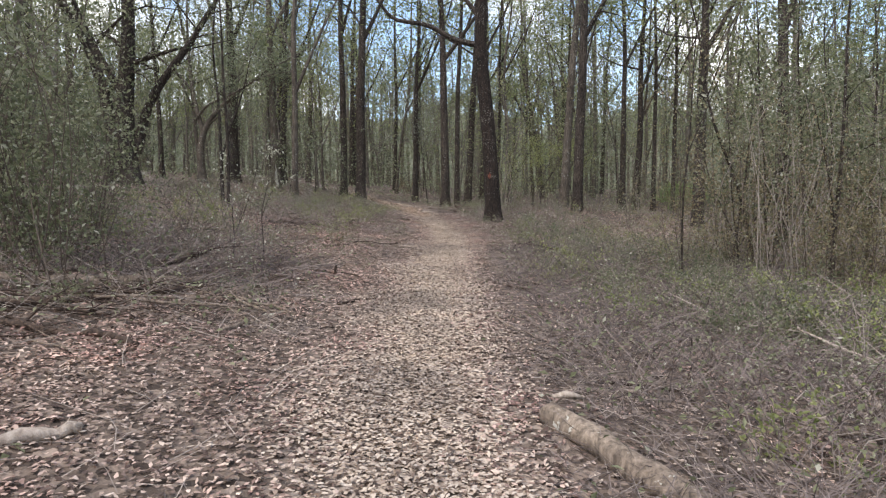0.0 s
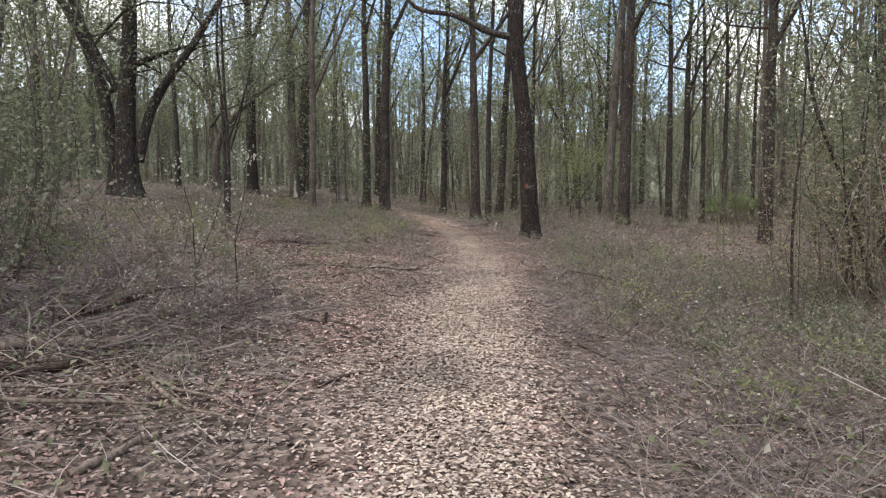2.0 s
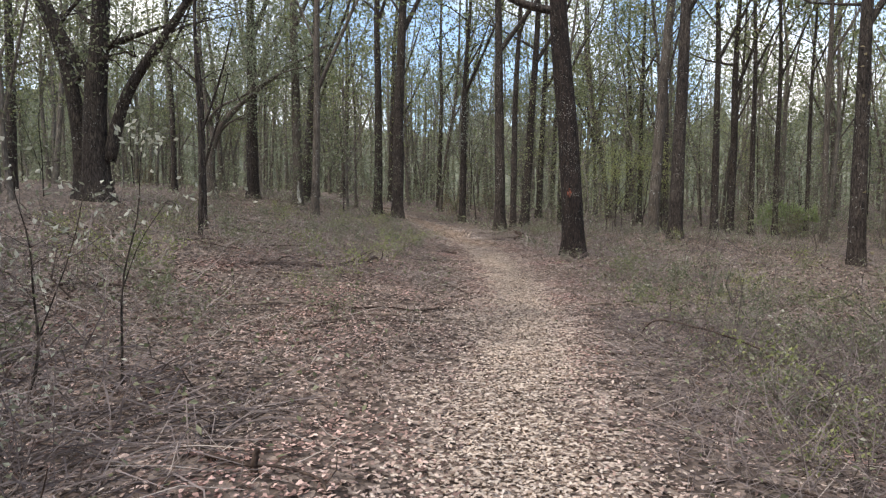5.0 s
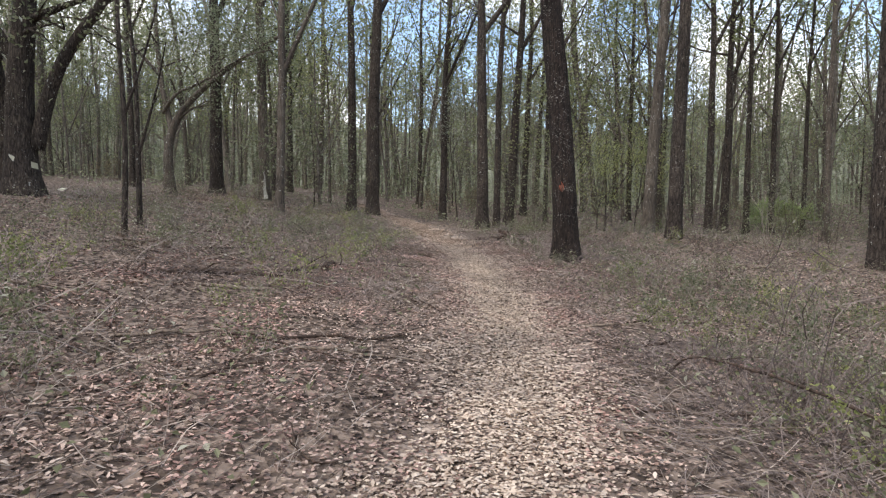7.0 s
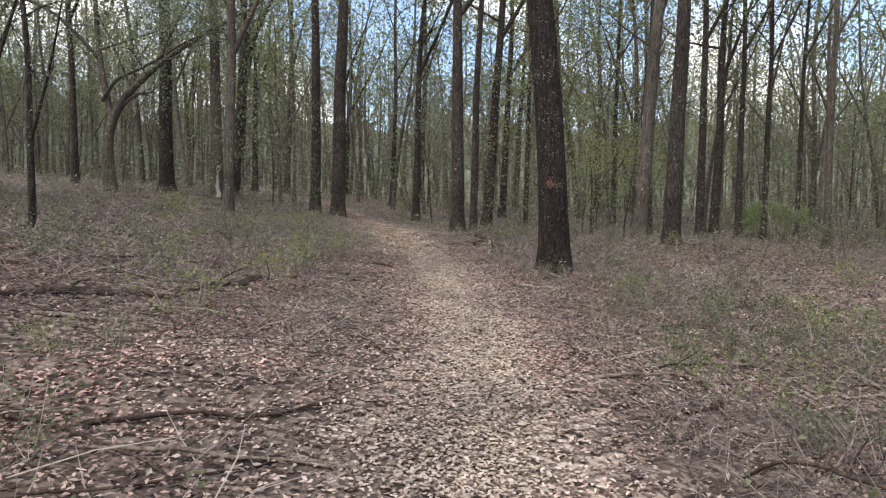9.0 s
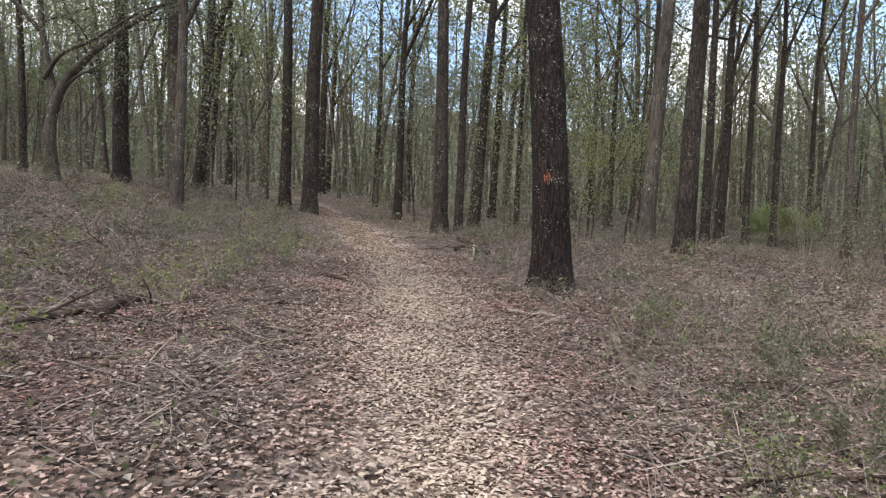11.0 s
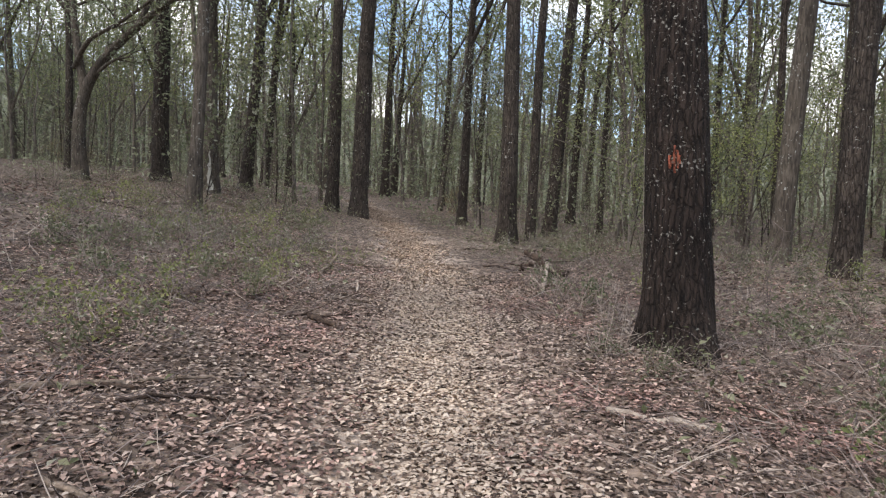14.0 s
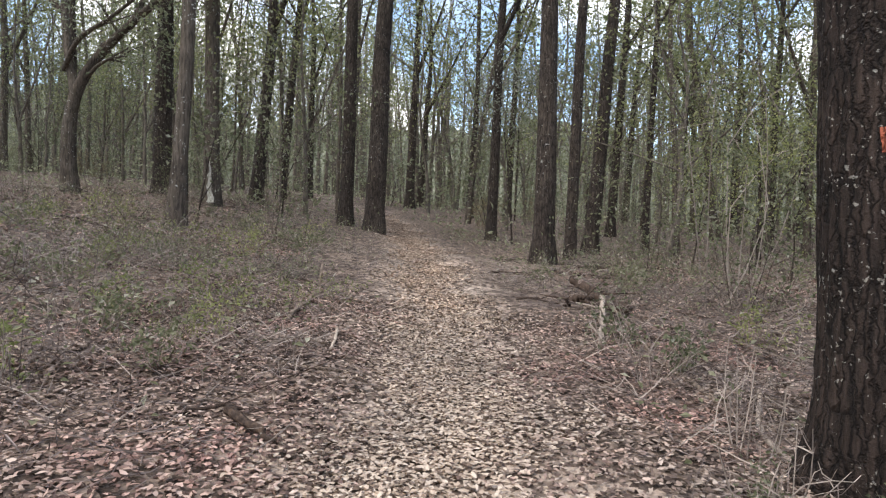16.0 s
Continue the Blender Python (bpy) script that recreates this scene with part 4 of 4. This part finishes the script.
def palmetto(x, y, seed, size):
    rng = np.random.default_rng(seed)
    base = root("palmetto", x, y, gz(x, y), "low fan palm with bright green fronds", "palm", "palmettos")
    for fr in range(9):
        a, tilt = rng.uniform(0, 6.28), rng.uniform(0.5, 1.2)
        out = np.array([math.cos(a), math.sin(a), 0])
        hub = out * 0.55 * size * math.cos(tilt) + np.array([0, 0, 0.75 * size * math.sin(tilt) + 0.1])
        g = Geo()
        g.tube(smooth_path([[0, 0, 0], hub * 0.5 + [0, 0, 0.06], hub], 5), [0.012] * 5, 4, cap=False)
        ax = hub / np.linalg.norm(hub)
        side = np.cross(ax, [0, 0, 1.0])
        side /= np.linalg.norm(side)
        nrm = np.cross(side, ax)
        blades, fan = 11, [hub]
        for b in range(blades + 1):
            w = (b / blades - 0.5) * 3.6
            d = ax * math.cos(w) + side * math.sin(w)
            fan.append(hub + d * 0.34 * size - nrm * 0.03)
        for b in range(blades):
            w = ((b + 0.5) / blades - 0.5) * 3.6
            d = ax * math.cos(w) + side * math.sin(w)
            ln = 0.62 * size * (1 - 0.25 * abs(w) / 1.8)
            fan.append(hub + d * ln - nrm * 0.12 * ln + nrm * 0.02)
        g.add(fan, [[0, 1 + b, 2 + blades + b, 2 + b] for b in range(blades)])
        part("frond", g, PALM, base, smooth=False)


for i, (x, y, s) in enumerate(((14.3, 42.6, 1.3), (15.1, 43.2, 1.5), (16.0, 42.8, 1.35), (16.7, 43.6, 1.2))):
    palmetto(x, y, 600 + i, s)


# ---- fallen wood ----
def fallen(points, r0, r1, mat, label, seed, name="fallen_branch", twigs=0, n=8, group="fallen wood", sink=0.3, wobble=0.22):
    """A length of fallen wood along plan points (x, y, height over the ground)."""
    rng = np.random.default_rng(seed)
    x0, y0 = points[0][:2]
    z0 = gz(x0, y0)
    ob = root(name, x0, y0, z0, label, "fallen wood", group)
    steps = max(8, 4 * len(points))
    p = smooth_path([(x, y, 0) for x, y, *_ in points], steps)
    hs = np.interp(np.linspace(0, len(points) - 1, steps), range(len(points)), [q[2] if len(q) > 2 else 0 for q in points])
    rad = np.linspace(r0, r1, steps) * (1 + 0.4 * wobble * rng.normal(size=steps))
    p[:, 2] = ground_z(p[:, 0], p[:, 1]) + hs + rad * (1 - sink)
    p[1:-1] += rng.normal(size=(steps - 2, 3)) * r0 * wobble
    p -= [x0, y0, z0]
    g = Geo()
    g.tube(p, rad, n, ridge=lambda i, a, pts: 1 + 0.09 * np.sin(a * 3 + i * 1.3) + 0.05 * np.sin(a * 5 - i * 2.1))
    part("stem", g, mat, ob)
    for t in range(twigs):
        k = rng.integers(2, steps - 1)
        d = rng.normal(size=3)
        d[2] = abs(d[2]) * 0.35 + 0.1
        e = p[k] + d * rng.uniform(0.15, 0.45)
        b = Geo()
        b.tube(smooth_path([p[k], (p[k] + e) / 2 + rng.normal(size=3) * 0.03, e], 5), np.linspace(max(rad[k] * 0.45, 0.004), 0.003, 5), 5)
        part("twig", b, mat, ob)
    return ob


def logs():
    log = fallen([(0.88, 5.6), (1.13, 5.2), (1.5, 4.6), (1.85, 4.05)], 0.085, 0.095, LOG_BARK, "cut grey-tan log lying beside the trail", 1, "fallen_log", n=16, sink=0.45, wobble=0.05)
    sl = Geo()
    sl.tube([(0.02, -0.03, 0.17), (0.12, 0.0, 0.175), (0.24, -0.02, 0.16)], [0.012, 0.028, 0.008], 6)
    part("splinter", sl, LOG_PALE, log, "pale split wood")
    fallen([(-2.6, 4.45), (-2.15, 4.6), (-1.85, 4.88)], 0.045, 0.035, LOG_PALE, "short bleached stick on the leaf litter", 2)
    fallen([(-4.3, 6.95), (-3.4, 6.8), (-2.8, 6.75), (-2.35, 6.45)], 0.045, 0.03, LOG_DARK, "dark curved branch fallen on leaves", 3, twigs=3)
    fallen([(-5.2, 7.6), (-4.1, 7.4), (-3.5, 7.9), (-2.9, 8.6)], 0.06, 0.04, LOG_DARK, "dark fallen branch in a heap", 4, twigs=4)
    fallen([(-3.95, 9.6), (-3.62, 9.95, 0.12), (-3.28, 10.31, 0.3)], 0.05, 0.042, LOG_DARK, "broken dark bough end propped up", 5, twigs=3)
    fallen([(-4.9, 8.3), (-4.3, 8.6), (-3.6, 8.95), (-2.92, 9.3)], 0.085, 0.06, LOG_BARK, "weathered grey-brown bough in a brush heap", 6, twigs=4)
    fallen([(-3.6, 9.0), (-2.9, 8.5), (-2.3, 8.15), (-1.85, 7.75)], 0.018, 0.012, LOG_BARK, "thin grey fallen branch lying on leaf litter", 7, twigs=2)
    fallen([(-1.9, 7.05), (-1.84, 7.4), (-1.8, 7.72)], 0.03, 0.022, LOG_BARK, "short brown stick lying on leaf litter", 8)
    fallen([(-1.13, 8.75), (-0.9, 9.2), (-0.64, 9.6)], 0.02, 0.012, LOG_DARK, "thin stick at the trail's edge", 9)
    fallen([(3.55, 6.3), (3.9, 7.2), (4.3, 7.8), (4.1, 8.4)], 0.03, 0.02, LOG_PALE, "bleached crooked branch in brush", 10, twigs=4)
    fallen([(4.4, 6.9), (4.3, 7.6, 0.1), (4.0, 8.3, 0.2)], 0.025, 0.012, LOG_PALE, "bleached crooked branch in brush", 11, twigs=3)
    fallen([(1.5, 15.3), (1.64, 14.9, 0.28), (2.0, 14.27, 0.33), (2.2, 13.4, 0.33), (2.45, 12.5, 0.02)], 0.009, 0.014, LOG_DARK, "dark bent branch over low plants", 12, twigs=3)
    fallen([(-4.6, 17.6), (-4.0, 18.3), (-3.2, 18.6)], 0.05, 0.03, LOG_DARK, "dark fallen branch lying on leaf litter", 13, twigs=3)
    fallen([(-3.9, 17.2), (-3.4, 17.25), (-3.0, 17.4)], 0.028, 0.02, LOG_BARK, "grey fallen stick lying on leaf litter", 14)
    fallen([(-3.2, 18.8), (-2.8, 19.6), (-2.3, 20.8)], 0.035, 0.02, LOG_DARK, "dark fallen branch lying on leaf litter", 15, twigs=3)
    fallen([(1.88, 20.75), (1.83, 20.2), (1.75, 19.6), (1.64, 18.9)], 0.045, 0.05, LOG_BARK, "grey weathered log with peeling bark", 16, "fallen_log", n=12, wobble=0.08, twigs=1)
    fallen([(0.84, 21.42), (1.1, 21.4), (1.5, 21.32)], 0.028, 0.022, LOG_PALE, "pale barked stick lying on leaves", 17)
    fallen([(2.05, 20.35), (2.8, 20.75), (3.8, 20.95)], 0.03, 0.02, LOG_BARK, "long grey fallen branch", 18, twigs=2)
    fallen([(-2.85, 20.25), (-2.65, 20.3), (-2.45, 20.36)], 0.045, 0.04, LOG_BARK, "short weathered log end", 19, "fallen_log", n=12)
    fallen([(-2.75, 19.3), (-2.82, 19.7), (-2.78, 20.05)], 0.05, 0.04, LOG_DARK, "short dark log in the leaf litter", 38, "fallen_log", n=12)
    fallen([(-1.52, 10.6), (-1.52, 10.6, 0.06), (-1.51, 10.61, 0.13)], 0.022, 0.016, LOG_DARK, "small dark stub standing in the litter", 39, "stump", n=8, wobble=0.1)
    fallen([(-2.75, 20.25), (-2.2, 20.6), (-1.7, 20.8)], 0.022, 0.014, LOG_DARK, "thin dark stick lying on leaf litter", 20)
    fallen([(-0.95, 18.4), (-0.8, 18.9), (-0.7, 19.25)], 0.024, 0.016, LOG_BARK, "grey stick on leaves", 21, twigs=1)
    fallen([(-2.3, 20.45), (-1.85, 20.85)], 0.03, 0.02, LOG_BARK, "grey stick on leaves", 22)
    fallen([(0.28, 28.0, 0.28), (0.42, 27.85, 0.2), (0.6, 27.65, 0.06), (0.95, 27.45)], 0.035, 0.075, LOG_DARK, "charred dark broken log chunk", 23, "broken_log", twigs=4, n=10, wobble=0.5)
    fallen([(0.2, 27.6), (0.35, 27.5, 0.1), (0.42, 27.4, 0.16)], 0.05, 0.02, LOG_DARK, "small charred piece of broken wood", 37, "broken_log", twigs=2, wobble=0.4)
    fallen([(0.62, 27.4, 0.15), (0.58, 26.6, 0.05), (0.5, 25.6)], 0.03, 0.03, LOG_PALE, "bleached fallen branch lying on leaf litter", 24, twigs=3)
    fallen([(0.68, 27.3, 0.12), (0.9, 26.2, 0.02), (0.95, 25.4), (1.15, 24.2)], 0.016, 0.02, LOG_BARK, "bleached fallen branch lying on leaf litter", 25, twigs=6)
    fallen([(1.5, 24.5, 0.02), (1.25, 23.4, 0.02), (1.55, 22.3), (1.7, 21.9)], 0.016, 0.012, LOG_PALE, "thin bleached branch at a tree's foot", 26)
    fallen([(-2.25, 25.1), (-2.35, 25.8, 0.04), (-2.4, 26.2, 0.12)], 0.022, 0.02, LOG_BARK, "pale forked branch lying on leaf litter", 27, twigs=1)
    fallen([(-2.4, 26.2, 0.1), (-2.45, 26.35, 0.28), (-2.5, 26.5, 0.36)], 0.016, 0.01, LOG_BARK, "upright fork of a pale branch", 28)
    fallen([(-2.9, 26.3), (-2.4, 26.4), (-1.9, 26.7)], 0.024, 0.016, LOG_BARK, "grey stick lying on leaf litter", 29)
    fallen([(-1.75, 25.0, 0.03), (-1.65, 24.7, 0.03), (-1.6, 24.45)], 0.014, 0.01, LOG_PALE, "thin curved pale stick", 30)
    fallen([(-2.1, 23.9), (-1.7, 23.9), (-1.2, 24.1)], 0.016, 0.01, LOG_BARK, "thin grey stick lying on leaf litter", 31)
    fallen([(-1.62, 23.0, 0.02), (-1.4, 22.85, 0.04), (-1.25, 22.8)], 0.03, 0.018, LOG_DARK, "short dark rotten stick", 32)
    fallen([(4.2, 24.6), (5.3, 24.3), (6.5, 24.5)], 0.035, 0.02, LOG_BARK, "grey fallen branch lying on leaf litter", 34, twigs=3)


logs()


def scattered_sticks():
    rng = np.random.default_rng(61)
    for i in range(30):
        x, y, a, ln = rng.normal(-3.7, 0.8), rng.normal(8.4, 1.1), rng.normal(0.2, 0.7), rng.uniform(0.5, 1.8)
        dx, dy, r = math.cos(a) * ln / 2, math.sin(a) * ln / 2, rng.uniform(0.007, 0.022)
        bend = rng.normal(0, 0.1, 2)
        fallen([(x - dx, y - dy, rng.uniform(0, 0.1)), (x + bend[0], y + bend[1], 0.05), (x + dx, y + dy, rng.uniform(0, 0.12))], r, r * 0.4, (LOG_BARK, LOG_DARK, LOG_DARK)[rng.integers(3)], "thin dead branch in a brush heap", 900 + i, "stick", twigs=3, n=6, group="fallen sticks")
    for i in range(210):
        y = rng.uniform(4, 34)
        x = float(trail_x(y)) + rng.choice([-1, 1]) * rng.uniform(0.9, 6.5)
        if abs(x - 1.6) < 0.6 and abs(y - 22.95) < 0.6:
            continue
        a, ln = rng.normal(0.0, 0.6), rng.uniform(0.4, 1.8)
        dx, dy = math.cos(a) * ln / 2, math.sin(a) * ln / 2
        if abs(x - float(trail_x(y))) - abs(dx) < 0.65:
            continue
        r = rng.uniform(0.007, 0.02)
        k1, k2 = rng.normal(0, 0.09, 2), rng.normal(0, 0.09, 2)
        fallen([(x - dx, y - dy), (x - dx * 0.4 + k1[0], y - dy * 0.4 + k1[1], 0.03), (x + dx * 0.3 + k2[0], y + dy * 0.3 + k2[1], 0.02), (x + dx, y + dy)], r, r * 0.5, (LOG_BARK, LOG_DARK, LOG_DARK)[rng.integers(3)], "thin fallen stick on the leaf litter", 700 + i, "stick", twigs=int(rng.integers(0, 3)), n=6, group="fallen sticks")


scattered_sticks()


# ---- leaf litter and undergrowth ----
def litter():
    rng = np.random.default_rng(71)

    def field(name, n, y0, y1, lo, hi, size, mat, label, flat=0.82, near=True):
        y = y0 + (y1 - y0) * rng.uniform(0, 1, n)
        edge = 0.14 * np.sin(y * 1.9) + 0.1 * np.sin(y * 4.3 + 1)
        off = rng.normal(0, 1, n) * hi * (0.46 - 0.1 * np.clip((y - 10) / 8, 0, 1)) + edge if lo == 0 else (rng.uniform(0, 1, n) ** 0.9 * (hi - lo) + lo + rng.normal(0, 0.12, n)) * rng.choice([-1, 1], n)
        brush = (off > 0.95) & (y < 15.5) & (rng.uniform(0, 1, n) < 0.6)
        off, y = off[~brush], y[~brush]
        n = len(y)
        x = trail_x(y) + off
        z = ground_z(x, y) + rng.uniform(0.004, 0.03, n)
        g = Geo()
        if near:
            g.curled(np.stack([x, y, z], -1), np.full(n, size), np.full(n, size * 0.6), flat, rng)
        else:
            g.leaves(np.stack([x, y, z], -1), np.full(n, size), np.full(n, size * 0.5), flat=flat, fold=0.3, rng=rng)
        tagged(part(name, g, mat, smooth=False), label, "leaf litter", kind="stuff")
    tan, grey = "trodden tan dead leaves on the trail", "loose grey-brown dead leaves on the forest floor"
    field("trail_leaves", 78000, 3.8, 27, 0, 0.85, 0.037, TRAIL_LEAF, tan, 0.88)
    field("leaf_litter", 96000, 3.8, 27, 0.35, 2.8, 0.037, LITTER_LEAF, grey, 0.84)
    field("leaf_litter", 34000, 17, 26.5, 0.5, 2.6, 0.036, LITTER_LEAF, grey, 0.84)
    field("leaf_litter", 60000, 5, 32, 2.2, 5.5, 0.058, LITTER_LEAF, grey, 0.8, False)
    field("leaf_litter", 30000, 5, 42, 4.5, 11, 0.085, LITTER_LEAF, grey, 0.72, False)
    field("trail_leaves", 16000, 26, 48, 0, 0.9, 0.07, TRAIL_LEAF, tan, 0.85, False)
    field("trail_leaves", 9000, -6, 4, 0, 0.9, 0.06, TRAIL_LEAF, tan, 0.9, False)


litter()


def undergrowth():
    rng = np.random.default_rng(81)

    def stems(name, n, y0, y1, lo, hi, h0, h1, width, mat, label, lean=0.5):
        y = rng.uniform(y0, y1, n)
        x = trail_x(y) + rng.uniform(lo, hi, n) * rng.choice([-1, 1], n)
        patch = np.sin(x * 0.9 + 2 * np.sin(y * 0.45)) + np.sin(y * 1.1 + x * 0.3)
        keep = rng.uniform(-1.6, 1.2, n) < patch
        x, y = x[keep], y[keep]
        k = len(x)
        h = rng.uniform(h0, h1, k)
        b = np.stack([x, y, ground_z(x, y)], -1)
        t = b + np.stack([rng.normal(0, lean, k) * h, rng.normal(0, lean, k) * h, h], -1)
        g = Geo()
        g.ribbons(b, t, rng.normal(size=(k, 3)) * (0.13 * h)[:, None], np.full(k, width), rng=rng)
        tagged(part(name, g, mat, smooth=False), label, "undergrowth", kind="stuff")
        return t
    stems("dead_stems", 26000, 4, 32, 0.95, 6, 0.03, 0.2, 0.006, TWIG, "grey dead stems and twigs over the litter", 1.9)
    stems("dead_stems", 20000, 6, 45, 3, 15, 0.08, 0.42, 0.008, TWIG, "grey dead stems and dry grass", 1.3)
    tips = stems("low_plants", 32000, 4, 42, 1.1, 11, 0.05, 0.34, 0.004, TWIG_DARK, "low wiry green undergrowth", 0.6)
    g = Geo()
    g.leaves(tips + rng.normal(size=tips.shape) * 0.03, np.full(len(tips), 0.06), np.full(len(tips), 0.036), flat=0.5, rng=rng)
    tagged(part("low_plants", g, UNDER, smooth=False), "small grey-green leaves of low undergrowth", "undergrowth", kind="stuff")

    def tangle(n, x0, x1, y0, y1, top, length, mat, label, thick=0.005):
        """Thin crossing twigs lying over one another, beside the trail."""
        y = rng.uniform(y0, y1, n)
        x = trail_x(y) + x0 + (x1 - x0) * rng.uniform(0, 1, n) ** 0.85
        heap = 0.35 + 0.65 * np.clip(0.5 + 0.5 * np.sin(x * 1.3 + 2 * np.sin(y * 0.8)) + 0.3 * np.sin(y * 2.3), 0, 1)
        edge = np.clip(np.minimum(np.abs(x - trail_x(y) - x0), np.abs(x - trail_x(y) - x1)) / 0.8, 0.15, 1)
        h = top * heap * edge * rng.uniform(0, 1, n) ** 1.3
        b = np.stack([x, y, ground_z(x, y) + h * 0.4], -1)
        a, ln = rng.uniform(0, 6.28, n), length * rng.uniform(0.4, 1.3, n)
        t = b + np.stack([np.cos(a) * ln, np.sin(a) * ln, h * 0.9 + 0.01], -1)
        t[:, 2] = np.maximum(t[:, 2], ground_z(t[:, 0], t[:, 1]) + 0.01)
        g = Geo()
        g.ribbons(b, t, rng.normal(size=(n, 3)) * (0.1 * ln)[:, None] + np.array([0, 0, 0.03]), np.full(n, thick), rng=rng)
        tagged(part("twig_tangle", g, mat, smooth=False), label, "undergrowth", kind="stuff")
        return t
    mauve = "tangled mauve-grey dead twigs over the litter"
    tips = tangle(22000, 0.85, 6.5, 3.6, 16.5, 0.44, 0.4, TWIG_MAUVE, mauve, 0.006)
    tips = tips[rng.uniform(0, 1, len(tips)) < 0.8 * np.clip((tips[:, 0] - 1.0) / 2, 0.15, 1)]
    g = Geo()
    g.leaves(tips + rng.normal(size=tips.shape) * 0.02, np.full(len(tips), 0.042), np.full(len(tips), 0.025), flat=0.4, rng=rng)
    tagged(part("low_plants", g, UNDER, smooth=False), "small grey-green leaves among dead twigs", "undergrowth", kind="stuff")
    tangle(1900, -5.2, -1.7, 8.8, 11.8, 0.45, 0.65, TWIG_MAUVE, mauve, 0.009)
    tangle(6500, -5.5, -1.1, 17, 29, 0.18, 0.32, TWIG_MAUVE, "grey dead twigs over the litter")
    tangle(7500, 1.0, 5.0, 18, 30, 0.22, 0.32, TWIG_MAUVE, "grey dead twigs over the litter")


undergrowth()
